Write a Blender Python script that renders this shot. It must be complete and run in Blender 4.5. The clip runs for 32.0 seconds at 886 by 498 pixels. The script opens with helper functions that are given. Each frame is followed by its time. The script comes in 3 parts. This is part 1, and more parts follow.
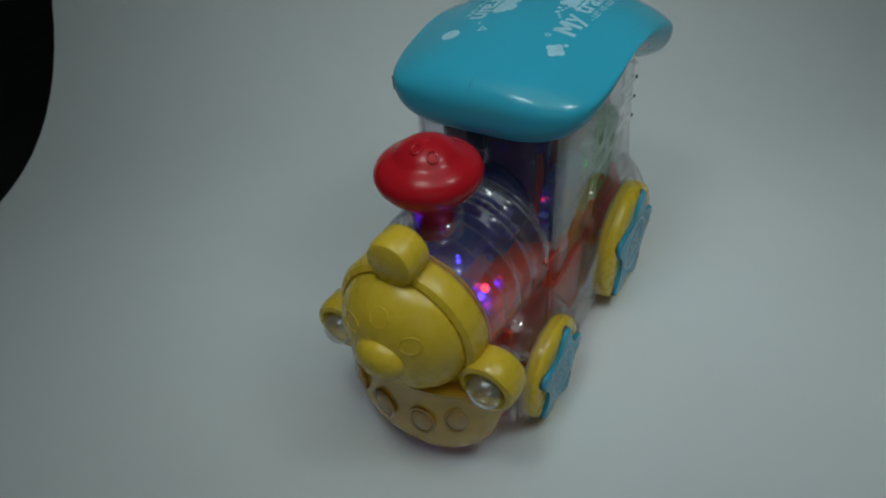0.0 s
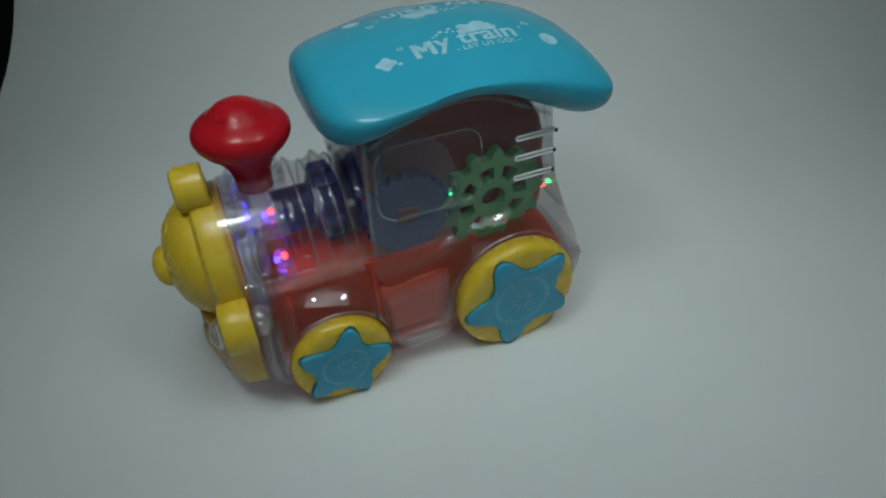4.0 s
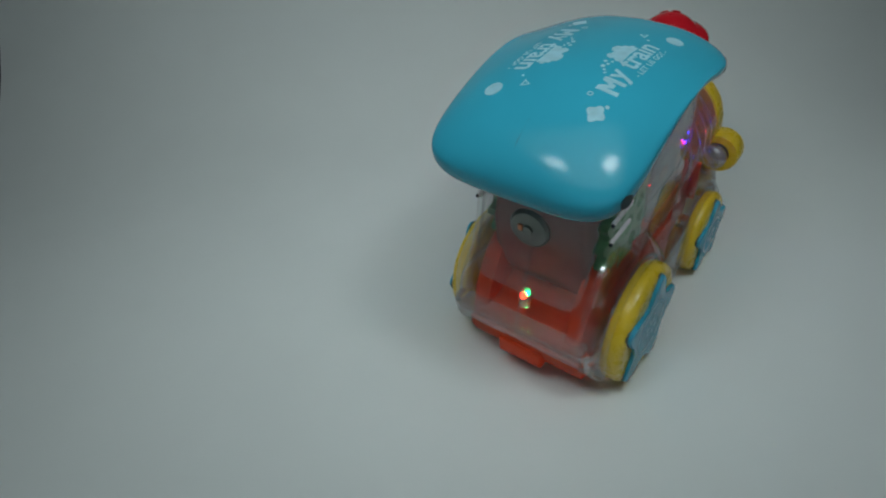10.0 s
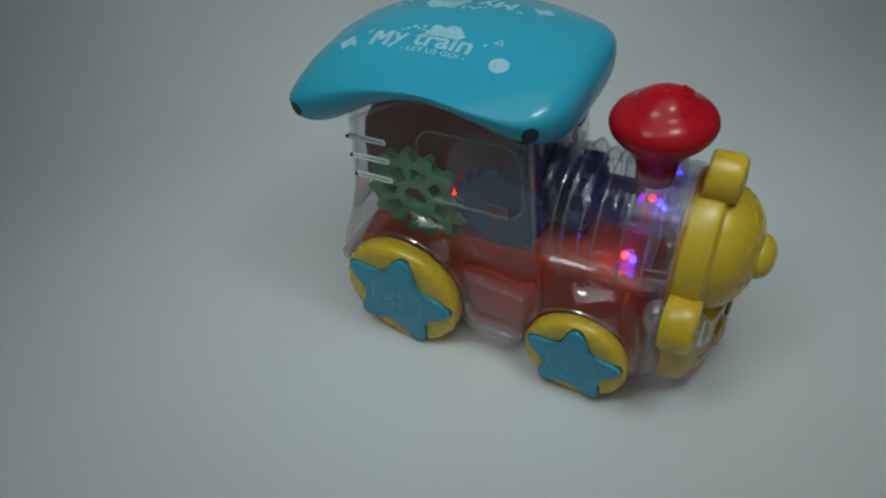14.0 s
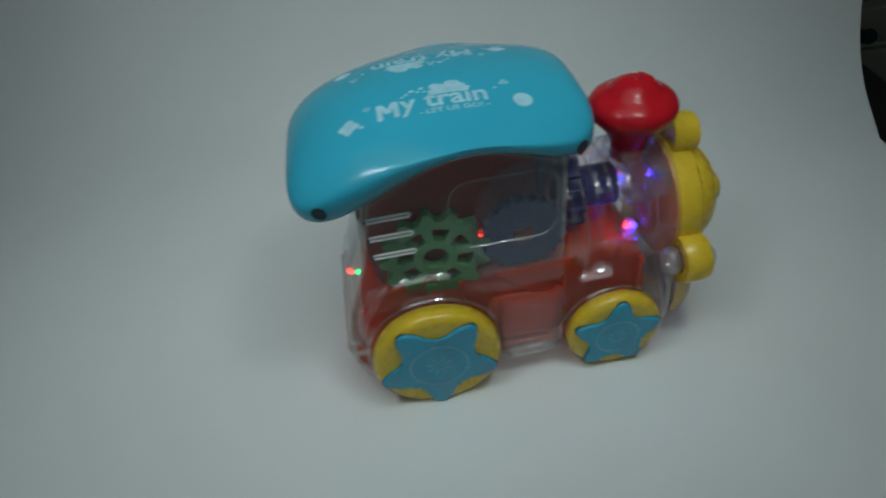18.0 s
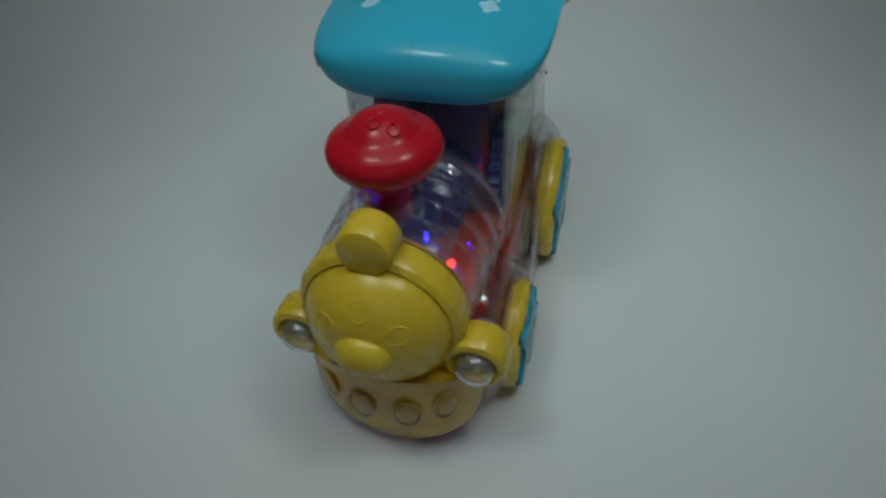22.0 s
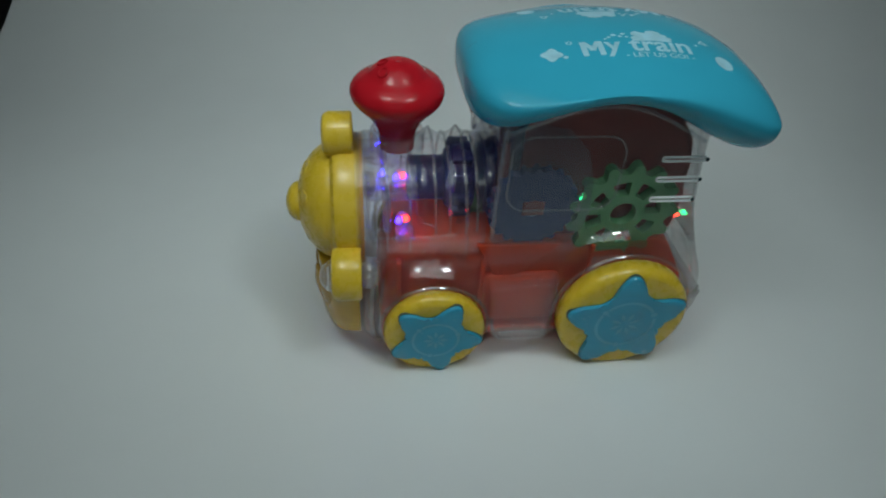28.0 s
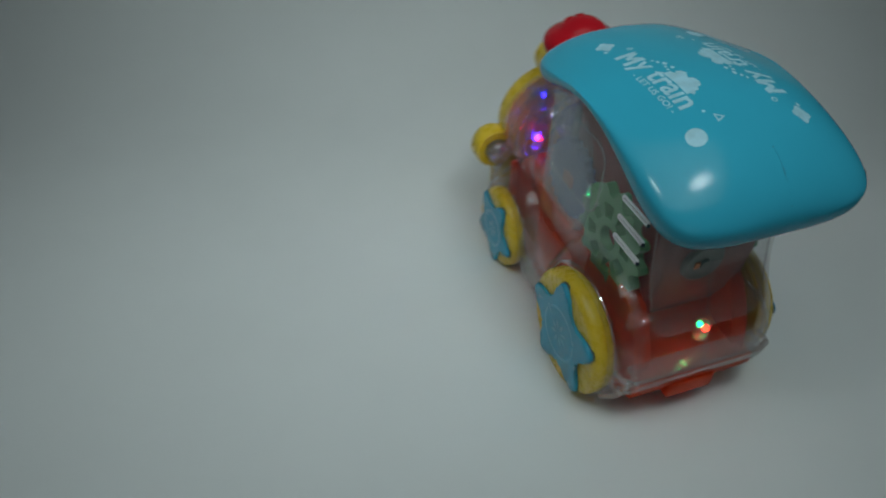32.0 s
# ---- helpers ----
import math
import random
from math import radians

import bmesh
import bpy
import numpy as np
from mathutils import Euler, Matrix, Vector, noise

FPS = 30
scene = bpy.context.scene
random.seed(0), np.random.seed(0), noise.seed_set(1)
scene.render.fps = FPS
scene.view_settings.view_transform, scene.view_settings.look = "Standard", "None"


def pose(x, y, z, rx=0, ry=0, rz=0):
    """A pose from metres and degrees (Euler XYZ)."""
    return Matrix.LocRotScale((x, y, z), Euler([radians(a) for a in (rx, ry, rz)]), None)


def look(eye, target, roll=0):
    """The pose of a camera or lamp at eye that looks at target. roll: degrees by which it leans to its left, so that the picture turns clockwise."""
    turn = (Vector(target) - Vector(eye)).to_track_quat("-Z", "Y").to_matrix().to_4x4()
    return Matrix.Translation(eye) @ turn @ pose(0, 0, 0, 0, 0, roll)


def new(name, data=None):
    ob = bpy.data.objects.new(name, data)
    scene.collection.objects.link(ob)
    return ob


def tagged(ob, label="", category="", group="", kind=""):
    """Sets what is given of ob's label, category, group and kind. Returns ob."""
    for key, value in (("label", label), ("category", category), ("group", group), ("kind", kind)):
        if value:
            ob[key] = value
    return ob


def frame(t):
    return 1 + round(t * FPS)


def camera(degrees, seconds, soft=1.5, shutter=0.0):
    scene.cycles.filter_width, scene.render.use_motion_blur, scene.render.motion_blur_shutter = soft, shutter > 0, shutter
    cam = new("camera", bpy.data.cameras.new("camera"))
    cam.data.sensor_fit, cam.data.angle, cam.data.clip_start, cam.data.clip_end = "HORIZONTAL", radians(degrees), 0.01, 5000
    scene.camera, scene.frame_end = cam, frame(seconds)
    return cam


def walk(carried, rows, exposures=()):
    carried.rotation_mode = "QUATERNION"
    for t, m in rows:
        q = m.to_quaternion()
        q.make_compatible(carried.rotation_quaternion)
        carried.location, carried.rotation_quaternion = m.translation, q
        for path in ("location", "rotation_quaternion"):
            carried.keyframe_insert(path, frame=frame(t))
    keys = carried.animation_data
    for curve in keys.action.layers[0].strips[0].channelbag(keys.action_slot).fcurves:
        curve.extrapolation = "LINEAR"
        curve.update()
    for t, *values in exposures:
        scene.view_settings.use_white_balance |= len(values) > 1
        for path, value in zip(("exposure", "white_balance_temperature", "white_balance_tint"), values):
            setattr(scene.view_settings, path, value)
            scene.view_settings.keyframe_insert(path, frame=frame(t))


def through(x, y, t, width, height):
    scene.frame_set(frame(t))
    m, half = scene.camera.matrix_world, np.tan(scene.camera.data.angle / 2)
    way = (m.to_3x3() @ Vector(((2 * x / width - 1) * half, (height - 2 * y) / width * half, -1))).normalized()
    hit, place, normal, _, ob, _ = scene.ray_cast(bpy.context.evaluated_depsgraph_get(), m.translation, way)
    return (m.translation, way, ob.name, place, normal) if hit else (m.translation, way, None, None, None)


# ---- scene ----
# lens, path of the handheld camera and of the toy (metres, degrees)
LENS = 70.19
# seconds, camera height, camera x, pitch, roll, train x, y, heading, rear wheel angles (train left, train right), left front wheel angle
PATH = [
    (0, 0.1778, -0.0047, -40.51, -5.47, 0.0192, 0.1707, -124.59, 103.0, -427.2, 31.5),
    (0.5, 0.1716, -0.0155, -37.72, -2.33, 0.0056, 0.1796, -127.92, 88.3, -420.0, 31.5),
    (1, 0.1862, -0.0120, -41.12, -5.03, -0.0017, 0.1749, -148.94, 38.4, -414.7, 31.5),
    (1.5, 0.1808, 0.0270, -41.72, -1.46, 0.0174, 0.1755, -150.70, 101.8, -377.9, 31.5),
    (2, 0.1776, 0.0300, -40.90, -1.91, 0.0212, 0.1744, -149.57, 104.1, -362.1, 31.5),
    (2.5, 0.1807, 0.0360, -41.27, -1.79, 0.0188, 0.1716, -154.64, 76.7, -372.4, 31.5),
    (3, 0.1784, 0.0320, -40.61, -1.93, 0.0162, 0.1738, -154.61, 72.4, -379.8, 31.5),
    (3.5, 0.1784, 0.0284, -40.56, -2.35, 0.0137, 0.1745, -154.75, 71.7, -383.4, 31.5),
    (5.5, 0.1854, 0.0290, -41.48, -1.77, 0.0114, 0.1842, -176.02, 39.4, -340.8, 31.5),
    (6, 0.1857, 0.0390, -41.25, -1.39, 0.0161, 0.1778, -173.64, 51.2, -329.3, 31.5),
    (6.5, 0.1862, 0.0420, -42.97, -0.66, 0.0321, 0.1719, -183.65, 86.1, -282.4, 31.5),
    (7, 0.1892, 0.0410, -42.16, -2.51, 0.0301, 0.1782, -214.94, 35.3, -235.4, 31.5),
    (7.5, 0.1867, 0.0413, -42.13, -1.67, 0.0257, 0.1782, -220.52, 11.7, -240.6, 31.5),
    (8, 0.1851, 0.0417, -41.71, -1.20, 0.0300, 0.1728, -216.60, 28.5, -224.8, 31.5),
    (8.5, 0.1857, 0.0420, -41.62, -1.56, 0.0519, 0.1694, -226.80, 61.4, -162.0, 31.5),
    (9, 0.1856, 0.0400, -41.74, -3.51, 0.0776, 0.1660, -262.62, 36.0, -80.1, 32.2),
    (9.5, 0.1920, 0.0330, -41.17, -8.25, 0.0920, 0.1742, -295.28, -40.1, -40.0, 32.9),
    (10, 0.1927, 0.0325, -41.31, -6.43, 0.0954, 0.1904, -311.34, -109.3, -67.0, 33.6),
    (10.5, 0.1917, 0.0320, -40.14, -9.61, 0.0932, 0.1829, -323.73, -110.7, -34.6, 34.3),
    (11, 0.1947, 0.0303, -41.25, -9.01, 0.0860, 0.1766, -336.92, -120.3, 10.2, 35.0),
    (11.5, 0.1916, 0.0287, -40.56, -8.82, 0.0856, 0.1722, -356.32, -148.1, 48.5, 35.7),
    (12, 0.1933, 0.0270, -42.07, -8.78, 0.0708, 0.1869, -348.90, -102.7, 68.1, 36.4),
    (12.5, 0.1921, 0.0290, -42.47, -7.83, 0.0754, 0.1887, -341.42, -108.2, 39.4, 37.1),
    (13, 0.1926, 0.0310, -41.59, -8.29, 0.0674, 0.1786, -357.96, -106.9, 88.7, 37.8),
    (13.5, 0.1864, 0.0330, -40.51, -6.40, 0.0576, 0.1716, -383.44, -111.3, 148.0, 38.4),
    (14, 0.1847, 0.0315, -42.93, -8.52, 0.0595, 0.1656, -394.26, -156.0, 146.2, 39.1),
    (14.5, 0.1918, 0.0300, -43.79, -8.55, 0.0670, 0.1667, -376.66, -140.7, 93.2, 39.8),
    (15, 0.1946, 0.0315, -43.81, -9.18, 0.0719, 0.1791, -345.79, -106.2, 18.4, 40.5),
    (15.5, 0.1967, 0.0330, -41.98, -9.18, 0.0720, 0.1864, -330.85, -79.4, -5.5, 41.2),
    (17.5, 0.1949, 0.0610, -43.41, -6.46, 0.1066, 0.1716, -362.66, -216.0, -61.2, 44.0),
    (18, 0.1965, 0.0626, -42.42, -7.39, 0.0853, 0.1722, -355.40, -144.1, -20.2, 44.0),
    (18.5, 0.1969, 0.0498, -42.47, -8.08, 0.0515, 0.1650, -369.02, -86.5, 51.6, 44.0),
    (19, 0.1904, 0.0442, -40.97, -7.78, 0.0335, 0.1565, -397.26, -98.6, 111.7, 44.0),
    (19.5, 0.1865, 0.0360, -42.69, -7.87, 0.0352, 0.1491, -413.95, -143.3, 126.8, 44.0),
    (20, 0.1800, 0.0340, -45.11, -7.38, 0.0445, 0.1470, -417.24, -174.9, 112.8, 44.0),
    (20.5, 0.1804, 0.0343, -45.10, -7.29, 0.0502, 0.1563, -419.77, -162.0, 131.1, 44.0),
    (21, 0.1794, 0.0347, -44.14, -5.94, 0.0345, 0.1705, -439.68, -136.8, 210.1, 44.0),
    (21.5, 0.1741, 0.0350, -44.26, -7.54, 0.0271, 0.1705, -470.72, -191.5, 257.6, 44.0),
    (22, 0.1704, 0.0348, -42.36, -4.18, 0.0376, 0.1680, -468.37, -190.9, 248.4, 44.0),
    (22.5, 0.1689, 0.0345, -42.47, 1.03, 0.0485, 0.1650, -457.88, -192.0, 216.5, 44.0),
    (23, 0.1675, 0.0343, -44.40, 0.41, 0.0462, 0.1752, -472.40, -176.7, 273.9, 44.0),
    (23.5, 0.1663, 0.0340, -43.85, -0.84, 0.0551, 0.1803, -494.68, -186.2, 343.5, 44.0),
    (24, 0.1745, 0.0165, -42.45, 1.67, 0.0525, 0.1692, -512.35, -237.8, 342.4, 44.0),
    (24.5, 0.1757, 0.0183, -41.43, 2.32, 0.0535, 0.1560, -501.05, -260.3, 318.4, 44.0),
    (25, 0.1743, 0.0300, -42.82, 1.12, 0.0658, 0.1537, -493.28, -216.5, 325.5, 44.0),
    (25.5, 0.1762, 0.0240, -43.78, 1.71, 0.0615, 0.1675, -514.61, -229.1, 361.7, 44.0),
    (26, 0.1733, 0.0290, -41.53, 3.03, 0.0529, 0.1798, -530.55, -280.9, 379.3, 44.0),
    (26.5, 0.1771, 0.0226, -41.24, 3.79, 0.0452, 0.1795, -536.26, -291.1, 375.5, 44.0),
    (28.5, 0.1752, 0.0490, -40.30, 4.11, 0.0761, 0.1792, -529.81, -181.9, 436.5, 44.0),
    (29, 0.1782, 0.0530, -41.10, 3.60, 0.0816, 0.1765, -535.06, -176.8, 455.6, 44.0),
    (29.5, 0.1765, 0.0524, -40.78, 3.80, 0.0889, 0.1788, -538.20, -153.3, 493.1, 44.0),
    (30, 0.1828, 0.0518, -42.61, 2.75, 0.1042, 0.1865, -564.07, -164.0, 550.2, 44.0),
    (30.5, 0.1862, 0.0513, -42.64, 1.37, 0.1033, 0.1990, -586.19, -215.5, 582.7, 44.0),
    (31, 0.1877, 0.0507, -42.10, 0.99, 0.0981, 0.1947, -583.84, -208.4, 578.2, 44.0),
    (31.5, 0.1886, 0.0501, -42.36, 1.13, 0.0950, 0.1838, -581.13, -191.6, 590.4, 44.0),
    (32, 0.1913, 0.0495, -42.78, 0.30, 0.1136, 0.1833, -611.17, -206.0, 662.8, 44.0),
]
cam = camera(LENS, 32.0, soft=2.0, shutter=0.4)


def turned(yaw, pitch, roll):
    return pose(0, 0, 0, 0, 0, yaw) @ pose(0, 0, 0, 90 + pitch) @ pose(0, 0, 0, 0, 0, roll)


walk(cam, [(r[0], Matrix.Translation((r[2], 0, r[1])) @ turned(0, r[3], r[4])) for r in PATH], exposures=[(0, -0.22), (1, -0.16), (2, -0.08), (21, -0.08), (22, -0.22), (23, -0.26), (24, -0.26), (25, -0.14), (26, -0.08), (30, -0.08), (32, -0.15)])

# ---- light ----
world = bpy.data.worlds.new("room_air")
scene.world = world
world.use_nodes = True
world.node_tree.nodes["Background"].inputs["Color"].default_value = (0.75, 0.9, 1.0, 1)
world.node_tree.nodes["Background"].inputs["Strength"].default_value = 0.02


def area_lamp(name, eye, target, sx, sy, watts, colour, spread=100):
    data = bpy.data.lights.new(name, "AREA")
    data.shape, data.size, data.size_y, data.energy, data.color = "RECTANGLE", sx, sy, watts, colour
    data.spread = radians(spread)
    ob = new(name, data)
    ob.matrix_world = look(eye, target)
    return ob


for x, watts in ((-0.05, 0.044), (0.145, 0.048)):
    area_lamp("softbox_light", (x, 0.075, 0.325), (0.05 + 0.2 * (x - 0.05), 0.24, 0), 0.05, 0.035, watts, (0.86, 1.0, 1.0))
area_lamp("panel_light", (0.045, 0.10, 0.36), (0.045, 0.25, 0), 0.36, 0.24, 0.157, (0.86, 1.0, 1.0))
# Added fill from unseen sources: one overhead, one behind the camera.
area_lamp("overhead_fill_light", (0.1, 0.0, 1.6), (0.05, 0.15, 0), 1.3, 0.9, 0.58, (0.84, 1.0, 1.0), 180)
area_lamp("front_fill_light", (0.05, -1.3, 0.75), (0.05, 0.17, 0.05), 1.0, 0.7, 0.8, (0.84, 1.0, 1.0), 180)


# ---- materials ----
def nodes(name):
    m = bpy.data.materials.new(name)
    m.use_nodes = True
    t = m.node_tree
    t.nodes.clear()
    out = t.nodes.new("ShaderNodeOutputMaterial")
    return m, t, out


def noise_tex(t, scale, detail=3.0, rough=0.55):
    co = t.nodes.new("ShaderNodeTexCoord")
    n = t.nodes.new("ShaderNodeTexNoise")
    n.inputs["Scale"].default_value, n.inputs["Detail"].default_value, n.inputs["Roughness"].default_value = scale, detail, rough
    t.links.new(co.outputs["Object"], n.inputs["Vector"])
    return n


def varied(t, colour, scale, amount):
    """The colour, a little lighter and darker in patches."""
    n = noise_tex(t, scale)
    r = t.nodes.new("ShaderNodeMapRange")
    r.inputs["From Min"].default_value, r.inputs["From Max"].default_value = 0.3, 0.7
    r.inputs["To Min"].default_value, r.inputs["To Max"].default_value = 1 - amount, 1 + amount
    t.links.new(n.outputs["Fac"], r.inputs["Value"])
    v = t.nodes.new("ShaderNodeVectorMath")
    v.operation = "SCALE"
    v.inputs[0].default_value = colour[:3]
    t.links.new(r.outputs["Result"], v.inputs["Scale"])
    return v.outputs["Vector"]


def bump(t, scale, strength, distance=0.0004):
    n = noise_tex(t, scale, 4)
    b = t.nodes.new("ShaderNodeBump")
    b.inputs["Strength"].default_value, b.inputs["Distance"].default_value = strength, distance
    t.links.new(n.outputs["Fac"], b.inputs["Height"])
    return b.outputs["Normal"]


def plastic(name, colour, rough=0.3, metal=0.0, spread=0.08, scale=60, relief=0.05, wear=0.1, sheen=0.5):
    m, t, out = nodes(name)
    p = t.nodes.new("ShaderNodeBsdfPrincipled")
    t.links.new(varied(t, colour, scale, spread), p.inputs["Base Color"])
    n = noise_tex(t, scale * 6, 5)
    r = t.nodes.new("ShaderNodeMapRange")
    r.inputs["To Min"].default_value, r.inputs["To Max"].default_value = max(0.03, rough - wear), rough + wear
    t.links.new(n.outputs["Fac"], r.inputs["Value"])
    t.links.new(r.outputs["Result"], p.inputs["Roughness"])
    p.inputs["Metallic"].default_value = metal
    p.inputs["Specular IOR Level"].default_value = sheen
    t.links.new(bump(t, scale * 3, relief), p.inputs["Normal"])
    t.links.new(p.outputs["BSDF"], out.inputs["Surface"])
    return m


def clear(name, tint, rough=0.06, haze=0.04, haze_colour=(0.8, 0.85, 0.9), gloss_least=0.06):
    """Thin clear plastic: tinted see-through, a Fresnel gloss, and a trace of milky haze."""
    m, t, out = nodes(name)
    see = t.nodes.new("ShaderNodeBsdfTransparent")
    see.inputs["Color"].default_value = (*tint, 1)
    dif = t.nodes.new("ShaderNodeBsdfDiffuse")
    dif.inputs["Color"].default_value = (*haze_colour, 1)
    n = noise_tex(t, 90, 4)
    r = t.nodes.new("ShaderNodeMapRange")
    r.inputs["To Min"].default_value, r.inputs["To Max"].default_value = haze * 0.5, haze * 1.5
    t.links.new(n.outputs["Fac"], r.inputs["Value"])
    a = t.nodes.new("ShaderNodeMixShader")
    t.links.new(r.outputs["Result"], a.inputs["Fac"])
    t.links.new(see.outputs[0], a.inputs[1])
    t.links.new(dif.outputs[0], a.inputs[2])
    gloss = t.nodes.new("ShaderNodeBsdfGlossy")
    gloss.inputs["Roughness"].default_value = rough
    normal = bump(t, 70, 0.06, 0.0006)
    t.links.new(normal, gloss.inputs["Normal"])
    f = t.nodes.new("ShaderNodeLayerWeight")
    f.inputs["Blend"].default_value = 0.5
    t.links.new(normal, f.inputs["Normal"])
    steep = t.nodes.new("ShaderNodeMath")
    steep.operation = "POWER"
    steep.inputs[1].default_value = 3.4
    t.links.new(f.outputs["Facing"], steep.inputs[0])
    share = t.nodes.new("ShaderNodeMapRange")
    share.inputs["To Min"].default_value, share.inputs["To Max"].default_value = gloss_least, 0.85
    t.links.new(steep.outputs[0], share.inputs["Value"])
    b = t.nodes.new("ShaderNodeMixShader")
    t.links.new(share.outputs[0], b.inputs["Fac"])
    t.links.new(a.outputs[0], b.inputs[1])
    t.links.new(gloss.outputs[0], b.inputs[2])
    t.links.new(b.outputs[0], out.inputs["Surface"])
    return m


def milky(name, colour, through=0.3, rough=0.3):
    """Tinted plastic that lets some light through."""
    m, t, out = nodes(name)
    p = t.nodes.new("ShaderNodeBsdfPrincipled")
    tone = varied(t, colour, 45, 0.10)
    t.links.new(tone, p.inputs["Base Color"])
    p.inputs["Roughness"].default_value = rough
    t.links.new(bump(t, 160, 0.05), p.inputs["Normal"])
    tr = t.nodes.new("ShaderNodeBsdfTranslucent")
    t.links.new(tone, tr.inputs["Color"])
    a = t.nodes.new("ShaderNodeMixShader")
    a.inputs["Fac"].default_value = through
    t.links.new(p.outputs[0], a.inputs[1])
    t.links.new(tr.outputs[0], a.inputs[2])
    t.links.new(a.outputs[0], out.inputs["Surface"])
    return m


def glow(name, colour, strength):
    m, t, out = nodes(name)
    e = t.nodes.new("ShaderNodeEmission")
    e.inputs["Color"].default_value, e.inputs["Strength"].default_value = (*colour, 1), strength
    t.links.new(e.outputs[0], out.inputs["Surface"])
    return m


ROOF_BLUE = plastic("roof_blue", (0.034, 0.345, 0.485), 0.16, spread=0.04, relief=0.008, scale=25, wear=0.05, sheen=0.26)
STAR_BLUE = plastic("star_blue", (0.03, 0.33, 0.50), 0.24, spread=0.06)
STAR_PRINT = plastic("star_print", (0.085, 0.40, 0.55), 0.4, spread=0.15)
YELLOW = plastic("yellow_plastic", (0.72, 0.49, 0.035), 0.28, spread=0.06)
RED = plastic("red_plastic", (0.46, 0.010, 0.018), 0.20, spread=0.08, sheen=0.22)
WHITE_PRINT = plastic("white_print", (0.30, 0.54, 0.63), 0.5, spread=0.12, scale=300)
DRUM = milky("drum_blue", (0.03, 0.035, 0.21), 0.4)
FACE_BACK = milky("face_back", (0.90, 0.56, 0.12), 0.45)
MOTOR = plastic("motor_can", (0.20, 0.22, 0.20), 0.35, metal=0.2)
VENT_WHITE = plastic("vent_white", (0.90, 0.91, 0.91), 0.35)
REFLECTOR = plastic("lamp_reflector", (0.46, 0.42, 0.36), 0.3, metal=0.3)
EDGE_SHADE = plastic("star_edge_shade", (0.07, 0.09, 0.05), 0.6)
DARK = plastic("dark_hole", (0.008, 0.03, 0.04), 0.6)
SEAM = plastic("seam_line", (0.008, 0.16, 0.22), 0.5)
GREEN_GEAR = milky("green_gear", (0.15, 0.42, 0.18), 0.3)
BLUE_GEAR = milky("blue_gear", (0.035, 0.075, 0.24), 0.3)
NAVY = milky("navy_gear", (0.022, 0.03, 0.12), 0.2)
STEEL = plastic("steel", (0.5, 0.5, 0.5), 0.3, metal=1.0)
SHELL = clear("clear_shell", (0.975, 0.98, 0.985), haze=0.018, gloss_least=0.034)
# Lavender in the boiler's haze colour stands for the blue bulbs' glow.
BOILER = clear("clear_boiler", (0.965, 0.96, 0.98), rough=0.08, haze=0.048, haze_colour=(0.76, 0.67, 0.78), gloss_least=0.07)
# Pale haze colour imitates whitish reflections off the clear rear wall.
REAR_CLEAR = clear("clear_rear", (0.96, 0.965, 0.965), rough=0.10, haze=0.13, haze_colour=(0.80, 0.68, 0.66), gloss_least=0.06)
LEDGE_CLEAR = clear("clear_ledge", (0.96, 0.95, 0.95), rough=0.07, haze=0.14, haze_colour=(0.86, 0.74, 0.72), gloss_least=0.12)
GEAR_COVER = clear("frosted_cover", (0.90, 0.92, 0.96), rough=0.22, haze=0.045, haze_colour=(0.34, 0.38, 0.50), gloss_least=0.02)
GEAR_CASE = clear("frosted_case", (0.72, 0.76, 0.88), rough=0.25, haze=0.55, haze_colour=(0.05, 0.062, 0.16), gloss_least=0.04)
GLOW_BLOCK = clear("frosted_glow_block", (0.95, 0.94, 0.97), rough=0.12, haze=0.07, haze_colour=(0.84, 0.78, 0.92), gloss_least=0.08)
# Whitish haze lends the lens brightness that its reflections lack.
LENS_CLEAR = clear("clear_lens", (0.96, 0.965, 0.97), rough=0.02, haze=0.13, haze_colour=(0.88, 0.86, 0.84), gloss_least=0.15)
CHASSIS = milky("red_chassis", (0.88, 0.105, 0.028), 0.5, 0.34)
MAROON = milky("maroon_housing", (0.37, 0.078, 0.064), 0.3, 0.45)
AMBER = clear("amber_plate", (0.95, 0.70, 0.16), rough=0.10, haze=0.66, haze_colour=(0.74, 0.455, 0.04))
FENDER = clear("clear_fender", (0.975, 0.975, 0.98), rough=0.05, haze=0.012, gloss_least=0.09)
AMBER_OVAL = clear("amber_oval", (0.90, 0.62, 0.25), rough=0.06, haze=0.75, haze_colour=(0.54, 0.31, 0.045), gloss_least=0.10)
RIB = clear("clear_rib", (0.965, 0.965, 0.97), rough=0.07, haze=0.06, haze_colour=(0.9, 0.93, 0.95), gloss_least=0.08)
COPPER = plastic("copper", (0.55, 0.22, 0.12), 0.35, metal=0.8)
LED_RED, LED_BLUE, LED_GREEN = glow("led_red", (1.0, 0.012, 0.004), 26), glow("led_blue", (0.012, 0.006, 1.0), 60), glow("led_green", (0.012, 1.0, 0.26), 9)
PAPER = plastic("white_paper", (0.78, 0.80, 0.80), 0.75, spread=0.02, scale=14, relief=0.06)
TABLE_DARK = plastic("dark_table", (0.010, 0.008, 0.008), 0.5, spread=0.3, scale=14)
WALL_GREY = plastic("room_wall", (0.6, 0.62, 0.62), 0.8, spread=0.06, scale=4)
FLOOR_DARK = plastic("room_floor", (0.03, 0.025, 0.022), 0.6, spread=0.2, scale=5)
CABINET_BROWN = plastic("cabinet_beige", (0.24, 0.23, 0.19), 0.5, spread=0.10, scale=20)
